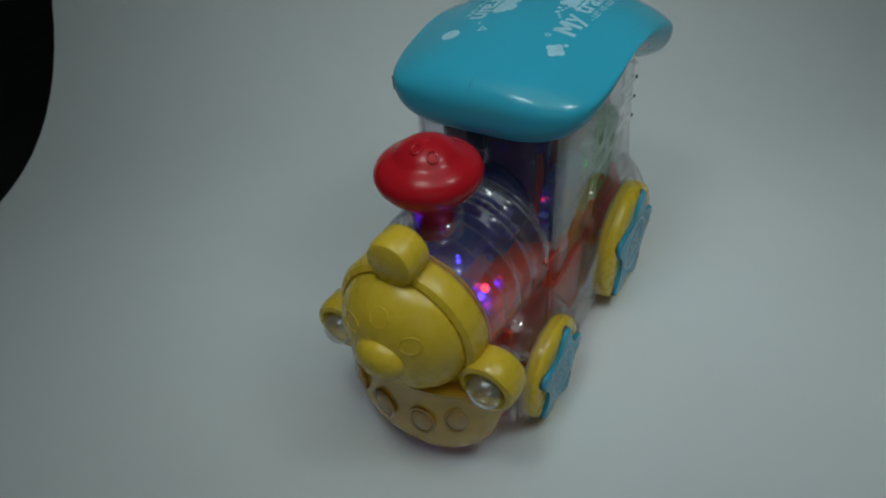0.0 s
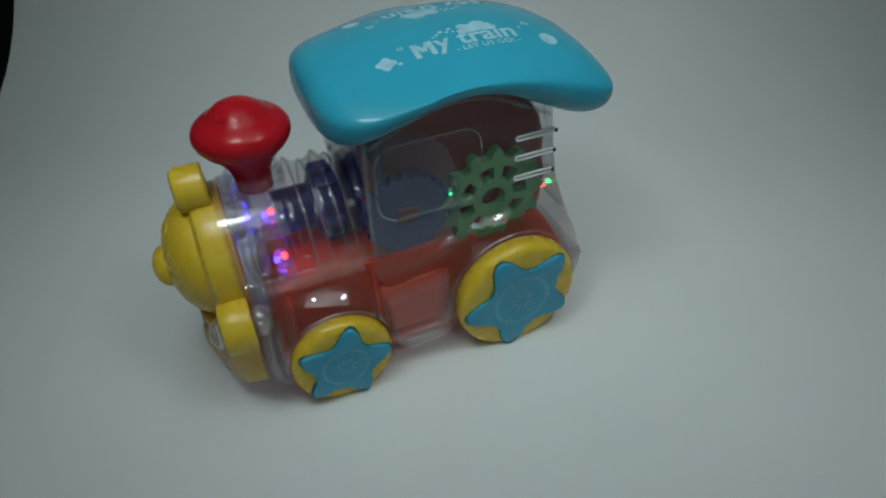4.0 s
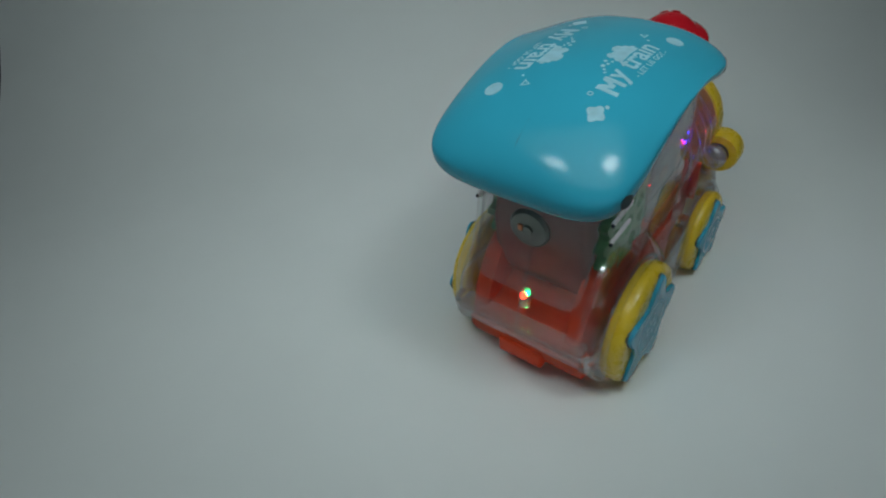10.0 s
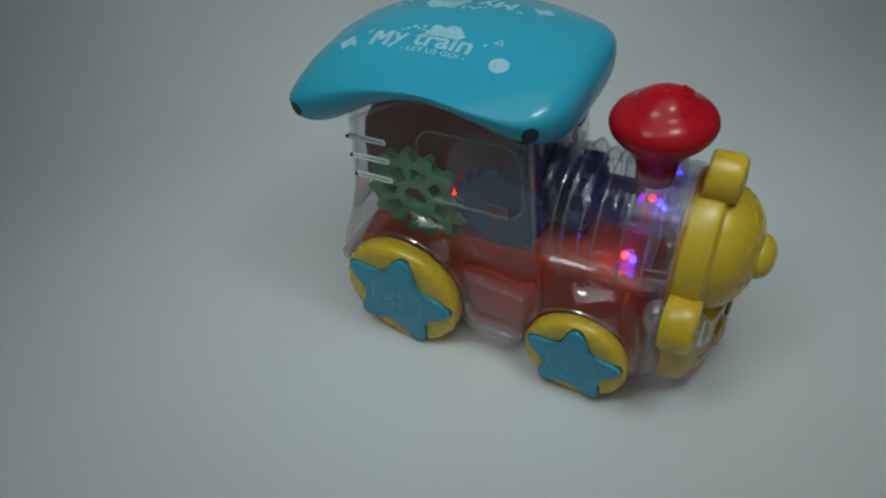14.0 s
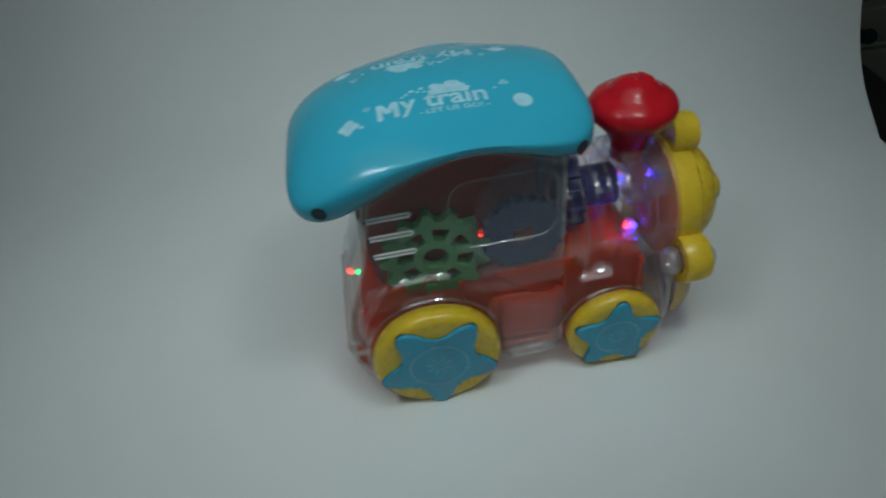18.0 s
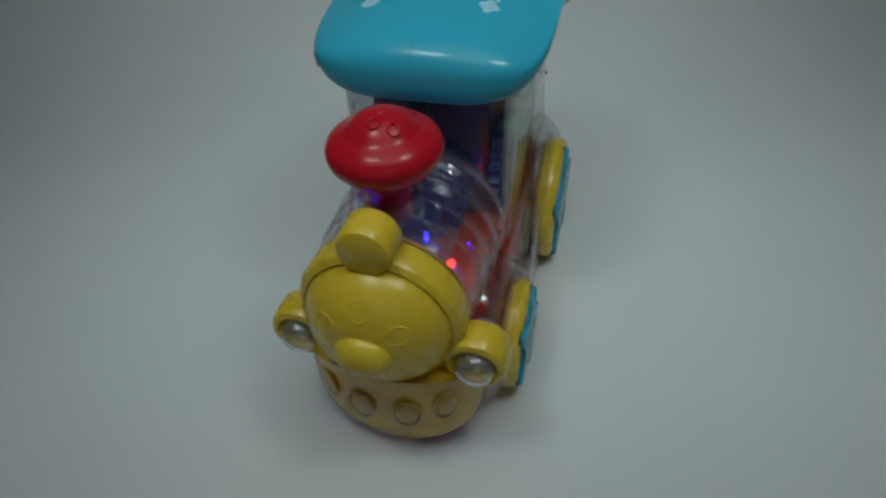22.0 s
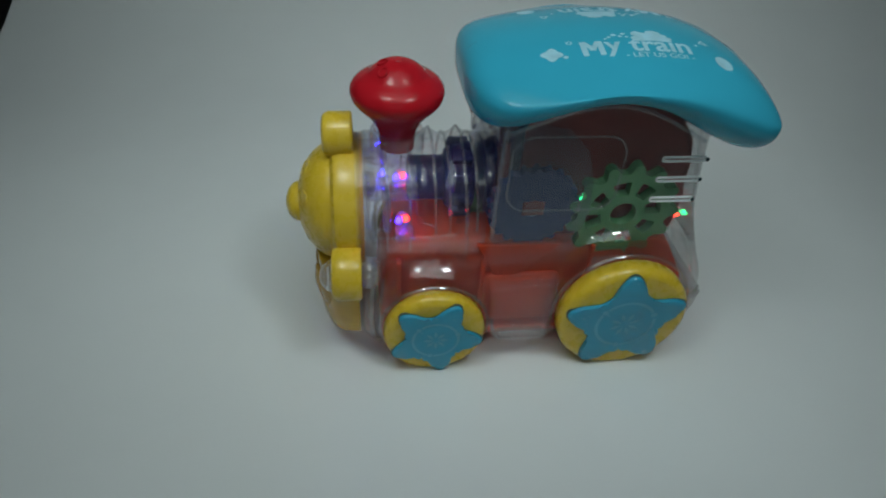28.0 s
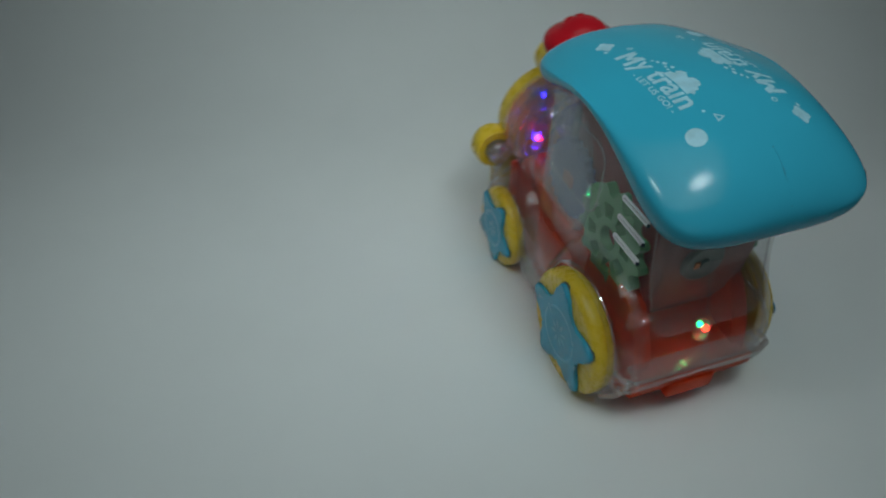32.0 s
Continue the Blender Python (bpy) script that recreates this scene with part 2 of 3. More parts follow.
CABINET_RAIL = plastic("cabinet_rail", (0.5, 0.5, 0.44), 0.5, spread=0.08, scale=20)
CABINET_DARK = plastic("cabinet_dark", (0.03, 0.009, 0.008), 0.5, spread=0.2, scale=15)

# ---- mesh helpers (millimetres in, metres out) ----
MM = 0.001


def part(name, bm, material, parent=None, label="", smooth=35, where=None):
    """Links a bmesh, drawn in millimetres, as one mesh object under its parent."""
    bmesh.ops.scale(bm, vec=(MM, MM, MM), verts=bm.verts)
    bmesh.ops.recalc_face_normals(bm, faces=bm.faces)
    me = bpy.data.meshes.new(name)
    bm.to_mesh(me)
    bm.free()
    me.materials.append(material)
    me.polygons.foreach_set("use_smooth", [True] * len(me.polygons))
    me.set_sharp_from_angle(angle=radians(smooth))
    ob = new(name, me)
    if parent:
        ob.parent = parent
    if where is not None:
        ob.matrix_basis = where
    if label:
        tagged(ob, label)
    return ob


def at(x, y, z, rx=0, ry=0, rz=0):
    return pose(x * MM, y * MM, z * MM, rx, ry, rz)


def rings(loops, closed=True, cap=True):
    """Quads between rings of equal length."""
    bm = bmesh.new()
    vs = [[bm.verts.new(p) for p in ring] for ring in loops]
    n = len(vs[0])
    for a, b in zip(vs, vs[1:]):
        for i in range(n if closed else n - 1):
            j = (i + 1) % n
            bm.faces.new((a[i], a[j], b[j], b[i]))
    if cap and closed:
        bm.faces.new(vs[0])
        bm.faces.new(vs[-1])
    return bm


def lathe(profile, axis="z", centre=(0, 0, 0), seg=48, cap=True, oval=1.0):
    """Turns (radius, height) pairs round an axis."""
    loops = []
    for r, h in profile:
        ring = []
        for i in range(seg):
            a = math.tau * i / seg
            u, v = max(r, 0.02) * math.cos(a), max(r, 0.02) * math.sin(a) * oval
            p = {"z": (u, v, h), "x": (h, u, v), "y": (u, h, v)}[axis]
            ring.append((p[0] + centre[0], p[1] + centre[1], p[2] + centre[2]))
        loops.append(ring)
    return rings(loops, cap=cap)


def prism(points, y0, y1, bevel=0.0, segments=3):
    """An outline in x and z drawn out along y, with rounded edges."""
    bm = bmesh.new()
    a = [bm.verts.new((x, y0, z)) for x, z in points]
    b = [bm.verts.new((x, y1, z)) for x, z in points]
    bm.faces.new(a)
    bm.faces.new(b[::-1])
    rim = []
    for i in range(len(points)):
        j = (i + 1) % len(points)
        bm.faces.new((a[i], b[i], b[j], a[j]))
    if bevel:
        rim = [e for e in bm.edges if abs(e.verts[0].co.y - e.verts[1].co.y) < 1e-6]
        bmesh.ops.bevel(bm, geom=rim, offset=bevel, segments=segments, affect="EDGES", profile=0.5)
    return bm


def box(x0, x1, y0, y1, z0, z1, bevel=0.0, segments=3):
    bm = bmesh.new()
    bmesh.ops.create_cube(bm, size=1)
    for v in bm.verts:
        v.co = ((x0 + x1) / 2 + v.co.x * (x1 - x0), (y0 + y1) / 2 + v.co.y * (y1 - y0), (z0 + z1) / 2 + v.co.z * (z1 - z0))
    if bevel:
        bmesh.ops.bevel(bm, geom=bm.edges[:], offset=bevel, segments=segments, affect="EDGES", profile=0.5)
    return bm


def tube(points, radius, seg=8, closed=False):
    """A round bead along a line of points."""
    pts = [Vector(p) for p in points]
    loops, n = [], len(pts)
    for i, p in enumerate(pts):
        d = (pts[(i + 1) % n] - pts[i - 1]) if closed else (pts[min(i + 1, n - 1)] - pts[max(i - 1, 0)])
        d.normalize()
        side = d.cross(Vector((0, 1, 0)) if abs(d.y) < 0.9 else Vector((1, 0, 0))).normalized()
        up = side.cross(d)
        loops.append([tuple(p + radius * (math.cos(math.tau * k / seg) * side + math.sin(math.tau * k / seg) * up)) for k in range(seg)])
    if closed:
        loops.append(loops[0])
    bm = rings(loops, cap=not closed)
    bmesh.ops.remove_doubles(bm, verts=bm.verts, dist=1e-5)
    return bm


def ball(centre, rx, ry, rz, seg=24):
    bm = bmesh.new()
    bmesh.ops.create_uvsphere(bm, u_segments=seg, v_segments=seg // 2, radius=1)
    for v in bm.verts:
        v.co = (centre[0] + v.co.x * rx, centre[1] + v.co.y * ry, centre[2] + v.co.z * rz)
    return bm


def joined(*meshes):
    out = bmesh.new()
    for bm in meshes:
        me = bpy.data.meshes.new("piece")
        bm.to_mesh(me)
        bm.free()
        out.from_mesh(me)
        bpy.data.meshes.remove(me)
    return out


def lerp(x, table):
    xs, ys = zip(*table)
    return float(np.interp(x, xs, ys))


def power(v, e):
    return math.copysign(abs(v) ** e, v)


def rounded_rect(x0, x1, z0, z1, r, n=6):
    pts = []
    for cx, cz, a0 in ((x1 - r, z1 - r, 0), (x0 + r, z1 - r, 90), (x0 + r, z0 + r, 180), (x1 - r, z0 + r, 270)):
        pts += [(cx + r * math.cos(radians(a0 + 90 * k / n)), cz + r * math.sin(radians(a0 + 90 * k / n))) for k in range(n + 1)]
    return pts


# ---- the setting ----
XL, XR, Y0, RC = -232, 291, 290, 160


def make_setting():
    sweep = [(-330, 0.0), (-100, 0.0), (60, 0.0), (180, 0.0), (240, 0.0), (256, 0.0), (Y0, 0.0)]
    sweep += [(Y0 + RC * math.sin(a), RC - RC * math.cos(a)) for a in [math.pi / 2 * k / 16 for k in range(1, 17)]] + [(Y0 + RC, 330)]
    rows, far = [], 0.0
    for k, (y, z) in enumerate(sweep):
        far += math.dist(sweep[k], sweep[k - 1]) if k else 0
        right = XR + 0.42 * min(150, max(0, far - 586))
        rows.append([(XL, y, z), (XL + 0.8, y, z)] + [(XL + (right - XL) * c / 12, y, z) for c in range(1, 12)] + [(right - 0.8, y, z), (right, y, z)])
    bm = rings(rows, closed=False)
    paper = part("backdrop_paper", bm, PAPER, smooth=60, where=at(0, 0, -1.5))
    mod = paper.modifiers.new("thickness", "SOLIDIFY")
    mod.thickness, mod.offset = 0.0012, -1
    tagged(paper, "plain white paper sheet curved up behind the toy", "backdrop", kind="structure")
    top = part("table", box(-620, 332, -420, 640, -33.5, -3.5, 3), TABLE_DARK)
    tagged(top, "dark wooden table under the white paper sheet", "table")
    for x in (-585, 295):
        for y in (-385, 605):
            part("leg", box(x - 22, x + 22, y - 22, y + 22, -750, -33.6, 3), TABLE_DARK, top)
    for name, b in (("floor", (-2200, 2200, -2200, 2200, -780, -750)), ("ceiling", (-2200, 2200, -2200, 2200, 1650, 1680)),
                    ("wall_north", (-2200, 2200, 2200, 2240, -750, 1650)), ("wall_south", (-2200, 2200, -2240, -2200, -750, 1650)),
                    ("wall_west", (-2240, -2200, -2240, 2240, -750, 1650)), ("wall_east", (2200, 2240, -2240, 2240, -750, 1650))):
        ob = part(name, box(*b), FLOOR_DARK if name == "floor" else WALL_GREY)
        tagged(ob, "dim plain room " + name.split("_")[0], name.split("_")[0], kind="structure")


make_setting()


def drawer_cabinet(x0, x1, y0, y1, top):
    """A low cabinet beside the table: body, two drawer fronts with a pale rail between them, a round knob."""
    thing = part("drawer_cabinet", box(x0, x1, y0 + 20, y1, -750, top - 1, 2), CABINET_DARK)
    tagged(thing, "dim low cabinet with greyish beige drawer fronts beside the table", "cabinet")
    part("drawer_front", box(x0 + 1, x1 - 1, y0, y0 + 19, top - 38, top - 2, 2), CABINET_BROWN, thing, "greyish beige drawer front")
    part("drawer_rail", box(x0 + 1, x1 - 1, y0 + 6, y0 + 19, top - 45, top - 39, 0.5), CABINET_RAIL, thing, "pale narrow rail")
    part("drawer_front", box(x0 + 1, x1 - 1, y0, y0 + 19, top - 110, top - 46, 2), CABINET_BROWN, thing, "greyish beige drawer front")
    part("plinth", box(x0 + 1, x1 - 1, y0 + 12, y0 + 19.5, -750, top - 111, 1), CABINET_DARK, thing)
    part("knob", lathe([(2.5, 0), (2.5, -8), (6.5, -10), (7.5, -14), (6.0, -18), (0.1, -19)], "y", (x0 + 45, y0, top - 23), 24), DARK, thing, "round dark knob")


drawer_cabinet(440, 1000, 550, 950, -72)

# ---- the toy train ----
train = new("toy_train")
tagged(train, "see-through plastic toy train, turquoise roof, yellow bear face", "toy train")

XC, HALF, WIDE = -21.0, 46.4, 32.6
UNDER = np.polyfit(*zip((-68, 82.4), (-61, 81.2), (-55, 81.4), (-47.5, 83.9), (-38, 89.4), (-29, 94.3), (-21, 96.4), (-12, 97.0), (-3, 95.8), (6, 92.4), (14, 89.0), (20, 87.2), (29, 86.4)), 6)
OVER = np.polyfit(*zip((30, 103.2), (24, 104.8), (18, 106.2), (8, 107.6), (0, 108.6), (-8, 109.4), (-16, 110.1), (-24, 110.2), (-32, 109.7), (-40, 108.6), (-48, 106.6), (-56, 103.6), (-62, 100), (-68, 95.8)), 4)


def crown(x, y):
    return float(np.polyval(OVER, x)) - 0.0060 * y * y


def roof():
    loops, n, m = [], 60, 48
    for i in range(n + 1):
        u = -math.cos(math.pi * i / n)
        u = power(u, 0.8)
        x = XC + HALF * u
        wide = WIDE * (max(1 - abs(u) ** 6, 1e-5) ** (1 / 3.2) if u > 0 else max(1 - abs(u) ** 8, 1e-5) ** (1 / 4.2))
        thin = max(1 - abs(u) ** 11, 1e-5) ** (1 / 2.6)
        low, high = float(np.polyval(UNDER, x)), float(np.polyval(OVER, x))
        mid, half = (low + high) / 2, (high - low) / 2 * thin
        ring = []
        for k in range(m):
            a = math.tau * k / m
            y, s = wide * power(math.cos(a), 0.48), power(math.sin(a), 0.68 if math.sin(a) > 0 else 0.85)
            z = mid + half * s
            if s > 0:
                z -= 0.0060 * y * y * s * thin
            ring.append((x, y, z))
        loops.append(ring)
    return part("roof", rings(loops), ROOF_BLUE, train, "glossy turquoise plastic roof with worn white print", smooth=60)


ROOF = roof()


def roof_height(x, y):
    """Height of the roof's top over a point, in millimetres."""
    hit, place, normal, index = ROOF.ray_cast(Vector((x * MM, y * MM, 0.2)), Vector((0, 0, -1)))
    return place.z / MM if hit else crown(x, y)


def laid(bm, lift=0.08):
    """Lays a flat print, drawn in x and y, on the roof."""
    for v in bm.verts:
        v.co.z = roof_height(v.co.x, v.co.y) + lift
    return bm


def patch(points):
    bm = bmesh.new()
    vs = [bm.verts.new((x, y, 0)) for x, y in points]
    mx, my = sum(p[0] for p in points) / len(points), sum(p[1] for p in points) / len(points)
    c = bm.verts.new((mx, my, 0))
    for i in range(len(vs)):
        bm.faces.new((c, vs[i], vs[(i + 1) % len(vs)]))
    return bm


def band(outer, inner):
    return rings([[(x, y, 0) for x, y in outer], [(x, y, 0) for x, y in inner]], cap=False)


def blob(cx, cy, rx, ry, lobes=0, depth=0.0, n=28, turn=0.0):
    pts = []
    for i in range(n):
        a = math.tau * i / n
        r = 1 + depth * math.cos(lobes * a + turn)
        pts.append((cx + rx * r * math.cos(a), cy + ry * r * math.sin(a)))
    return pts


def writing(text, width, height, weight):
    """Letters of the built-in font as a flat mesh of that width and height, from the origin to the right and up."""
    curve = bpy.data.curves.new("letters", "FONT")
    curve.body, curve.offset, curve.resolution_u = text, weight, 3
    ob = new("letters", curve)
    bpy.context.view_layer.update()
    me = bpy.data.meshes.new_from_object(ob.evaluated_get(bpy.context.evaluated_depsgraph_get()))
    bm = bmesh.new()
    bm.from_mesh(me)
    bpy.data.objects.remove(ob)
    bpy.data.curves.remove(curve)
    bpy.data.meshes.remove(me)
    xs, ys = [v.co.x for v in bm.verts], [v.co.y for v in bm.verts]
    for v in bm.verts:
        v.co = ((v.co.x - min(xs)) / (max(xs) - min(xs)) * width, (v.co.y - min(ys)) / (max(ys) - min(ys)) * height, 0)
    for size, side in ((width, Vector((1, 0, 0))), (height, Vector((0, 1, 0)))):
        for k in range(1, int(size / 0.9) + 1):
            bmesh.ops.bisect_plane(bm, geom=bm.verts[:] + bm.edges[:] + bm.faces[:], plane_co=side * (0.9 * k), plane_no=side)
    bmesh.ops.triangulate(bm, faces=bm.faces[:])
    return bm


def prints(flip):
    """The white print of one roof half; the other half carries the same print turned round."""
    def put(bm):
        for v in bm.verts:
            x, y = v.co.x, v.co.y
            v.co = (x, y, 0) if not flip else (-42.6 - x, -y, 0)
        return laid(bm)

    def line(text, x, y, width, height, weight):
        bm = writing(text, width, height, weight)
        for v in bm.verts:
            v.co = (x - v.co.x, y - v.co.y, 0)
        return bm

    capital = bmesh.new()
    for ua, va, ub, vb in ((0, 2.4, 0, 8.9), (4.7, 2.4, 4.7, 8.9), (0.2, 8.9, 2.5, 4.6), (4.5, 8.9, 2.2, 4.6)):
        steps = [(ua + (ub - ua) * k / 8, va + (vb - va) * k / 8) for k in range(9)]
        cells = [[capital.verts.new((-5.2 - u - e, 19.6 - v, 0)) for e in (0, 0.8, 1.6)] for u, v in steps]
        for p, q in zip(cells, cells[1:]):
            for k in (0, 1):
                capital.faces.new((p[k], p[k + 1], q[k + 1], q[k]))
    part("print_title", put(joined(capital, line("y train", -11.8, 18.0, 24.8, 8.2, 0.022))), WHITE_PRINT, ROOF, "worn white letters")
    part("print_motto", put(line("- LET US GO! -", -16.8, 18.4, 19.7, 1.8, 0.012)), WHITE_PRINT, ROOF, "worn white letters")
    part("print_clover", put(patch(blob(3.1, 15.3, 2.7, 2.4, 4, 0.17, turn=0.6))), WHITE_PRINT, ROOF)
    part("print_bit", put(patch(blob(-0.4, 16.9, 0.7, 0.6))), WHITE_PRINT, ROOF)
    part("print_disc", put(patch(blob(-46.0, 16.9, 2.7, 2.7))), WHITE_PRINT, ROOF)
    part("print_ring", put(band(blob(-2.6, 10.6, 0.9, 0.9), blob(-2.6, 10.6, 0.5, 0.5))), WHITE_PRINT, ROOF)
    tri = [(-40.8, 9.2), (-43.9, 9.4), (-42.6, 6.7)]
    part("print_triangle", put(band(tri, [(x * 0.5 - 42.4 * 0.5, y * 0.5 + 8.4 * 0.5) for x, y in tri])), WHITE_PRINT, ROOF)
    part("print_dot", put(patch(blob(-39.4, 11.0, 0.45, 0.45))), WHITE_PRINT, ROOF)
    outline = [(0, 0), (5.5, 0.3), (11, 0), (11, 1.2), (11.9, 1.7), (11.3, 2.6), (10.6, 2.2), (10.5, 4.0), (9.2, 4.5), (8.9, 5.8), (6.9, 6.4), (5.1, 5.9),
               (4.6, 4.8), (3.4, 5.0), (2.2, 5.8), (0.6, 5.2), (0.1, 3.8), (0.9, 3.0), (-0.5, 2.2), (-0.3, 0.8)]
    part("print_engine", put(patch([(-20.9 - u, 11.2 - v) for u, v in outline])), WHITE_PRINT, ROOF, "white engine with a puff of steam")
    for x, y, r in ((-14.3, 8.8, 0.6), (-15.9, 7.6, 0.8), (-17.6, 8.4, 0.6), (-18.8, 7.0, 0.7), (-13.0, 9.7, 0.5), (-19.4, 8.8, 0.5)):
        part("print_dot", put(patch(blob(x, y, r, r * 0.8))), WHITE_PRINT, ROOF)


prints(False)
prints(True)
for x0, x1 in ((-66, -54), (21, 24)):
    part("seam", laid(patch([(x0 + (x1 - x0) * k / 6, 0.16) for k in range(7)] + [(x1 - (x1 - x0) * k / 6, -0.16) for k in range(7)]), 0.05), SEAM, ROOF, "fine dark moulding seam")
for x, y, z in ((18.0, -31.0, 95.5), (-58.1, -32.5, 90.5)):
    found, place, normal, index = ROOF.closest_point_on_mesh(Vector((x, y, z)) * MM)
    turn = Matrix.Translation(place) @ normal.to_track_quat("Z", "Y").to_matrix().to_4x4()
    # The roof isn't cut here; a dark disc paints the hole's shade.
    part("screw_hole", lathe([(2.3, 0.25), (2.0, 0.2), (1.9, -0.5), (0.1, -0.5)], seg=24), DARK, ROOF, "dark screw hole", where=turn)
    part("hole_shade", lathe([(0.1, 0.22), (2.1, 0.2)], seg=24, cap=False), DARK, ROOF, where=turn)

# Rim bead with whitish haze that imitates highlights under the roof.
for s in (1, -1):
    part("shell_rim", tube([(x, 24.6 * s, float(np.polyval(UNDER, x)) - 0.9) for x in range(-44, 15, 2)], 0.6, 8), RIB, train, "upper rim of the clear cab, whitened for its highlights")
part("roof_clip", box(18.5, 21.5, -3, 3, 83, 88, 0.6), DARK, train, "dark clip under the front of the roof")

# funnel
FUNNEL = [(5.5, 71.0), (5.6, 75.0), (6.3, 78.0), (7.8, 80.8), (10.0, 83.6), (12.4, 86.0), (13.8, 88.0), (14.3, 89.8), (14.1, 91.2), (13.2, 92.7), (11.8, 93.9), (10.3, 94.7), (9.2, 95.2), (8.4, 95.8), (7.7, 96.6), (6.5, 97.6), (4.8, 98.6), (3.0, 99.3), (1.4, 99.5), (1.1, 99.8), (0.1, 99.9)]
part("funnel", lathe(FUNNEL, centre=(43.4, -1.2, -1.4)), RED, train, "glossy red plastic funnel")


def funnel_top(u, v):
    """A point on the funnel's cap, that far forward and sideways of its axis."""
    return (43.4 + u, -1.2 + v, lerp(-math.hypot(u, v), [(-r, z) for r, z in FUNNEL[7:]]) - 1.25)


for v in (4.6, 0.1):
    part("funnel_ring", tube([funnel_top(4.4 + 1.3 * math.cos(math.tau * k / 18), v + 1.3 * math.sin(math.tau * k / 18)) for k in range(18)], 0.36, 8, True), RED, train)

# bear face
FACE_Z = 49.5
DOME = [(19.4, 63.8), (19.2, 65.6), (18.3, 67.9), (16.2, 70.5), (12.9, 73.1), (8.7, 74.9), (4, 75.9), (0.1, 76.1)]
face = part("face_disc", lathe([(0.1, 55.5), (21.4, 55.5), (22.2, 56.4), (22.4, 61.6), (21.7, 63.5), (20.2, 64.5), (19.3, 63.9)], "x", (0, -0.4, FACE_Z)), YELLOW, train, "yellow plastic bear face")
part("face_dome", lathe(DOME, "x", (0, -0.4, FACE_Z)), YELLOW, face)
part("face_back", lathe([(0.1, 54.6), (22.0, 54.6), (22.2, 55.4)], "x", (0, -0.4, FACE_Z)), FACE_BACK, face, "dull peach back of the face")
part("nose", lathe([(7.6, 71.0), (7.6, 75.6), (7.3, 76.6), (6.4, 77.9), (4.7, 79.0), (2.4, 79.7), (0.1, 79.9)], "x", (0, -0.4, 49.3), 40, oval=0.82), YELLOW, face)


def on_face(y, z):
    return (lerp(-math.hypot(y, z - FACE_Z), [(-r, x) for r, x in DOME]), y - 0.4, z)


for y, z in ((0, 62.2), (9.2, 56.8), (-9.2, 56.8)):
    part("face_ring", tube([on_face(y + 2.7 * math.cos(a), z + 2.4 * math.sin(a)) for a in [math.tau * k / 24 for k in range(24)]], 0.22, 8, True), YELLOW, face)
part("ear", lathe([(0.1, 57.2), (6.6, 57.2), (7.1, 57.8), (7.1, 64.4), (6.4, 66.0), (5.2, 66.6), (0.1, 67.0)], "x", (0, -0.5, 74.2), 36), YELLOW, face)

# head lamps
for s in (1, -1):
    ring = part("lamp_ring", lathe([(5.0, 55.8), (8.2, 55.8), (8.7, 56.6), (8.7, 63.2), (7.9, 64.8), (6.4, 65.2), (5.7, 64.2), (5.4, 59)], "x", (0, 24.6 * s, 38.6), 36, cap=False), YELLOW, train, "yellow lamp surround")
    part("lamp_lens", ball((64.2, 24.8 * s, 38.0), 5.0, 5.3, 5.3), LENS_CLEAR, ring, "clear round lamp lens")
    part("lamp_back", lathe([(0.1, 57.6), (5.6, 59.4)], "x", (0, 24.4 * s, 38.6), 24), REFLECTOR, ring, "dull brown-grey lamp reflector")
    # White bead drawn where light reflects along the lens's lower half.
    part("lens_gleam", tube([(66.6, 24.8 * s + 4.4 * math.cos(radians(a)), 38.0 + 4.4 * math.sin(radians(a))) for a in range(185, 356, 10)], 0.34, 8), VENT_WHITE, ring, "white arc in place of a reflection on the lens")
    part("lamp_bowl", ball((53.5, 24.4 * s, 38.4), 4.0, 5.2, 5.2), LENS_CLEAR, ring, "clear round lamp back")


def cow_catcher():
    loops = []
    for j in range(13):
        v = j / 12
        ring = []
        for k in range(33):
            a = radians(-88 + 176 * k / 32)
            y = 25.5 * math.sin(a)
            z0 = 4.6 + 6.5 * (abs(y) / 25.5) ** 2.2
            z = z0 + (34 - z0) * v
            fall = 1.4 * max(0, 1 - v / 0.28) ** 2
            ring.append((55.5 + max(0, (15.5 - fall) * math.cos(a) ** 0.75), y * (1 - 0.05 * max(0, 1 - v / 0.28)), z))
        loops.append(ring)
    return part("cow_catcher", rings(loops, closed=False), AMBER, train, "see-through amber-yellow front apron with oval dimples")


apron = cow_catcher()
lid = bmesh.new()
lid.faces.new([lid.verts.new((55.5 + 15.5 * max(0, math.cos(radians(a))) ** 0.75, 25.5 * math.sin(radians(a)), 34.1)) for a in range(-88, 89, 8)])
part("apron_top", lid, AMBER, apron)
for y, z, x, yaw in ((6.7, 20.5, 70.9, 10), (-6.7, 20.5, 70.9, -10), (17.2, 23.5, 67.4, 38), (-17.2, 23.5, 67.4, -38)):
    part("oval_dimple", joined(ball((0, 0, 0), 1.5, 3.5, 5.0), tube([(0.3, 3.9 * math.cos(math.tau * k / 24), 5.5 * math.sin(math.tau * k / 24)) for k in range(24)], 0.5, 6, True)),
         AMBER_OVAL, apron, "brownish oval dimple", where=at(x, y, z, 0, 0, yaw))

# clear body shell


def boiler_radius(x):
    swell = sum(math.exp(-((x - c) / 1.9) ** 2) for c in (32.8, 23.4))
    return lerp(x, ((16, 22.2), (30, 22.0), (36, 22.0), (39.5, 23.2), (50, 22.7), (57, 22.2))) + 1.7 * swell


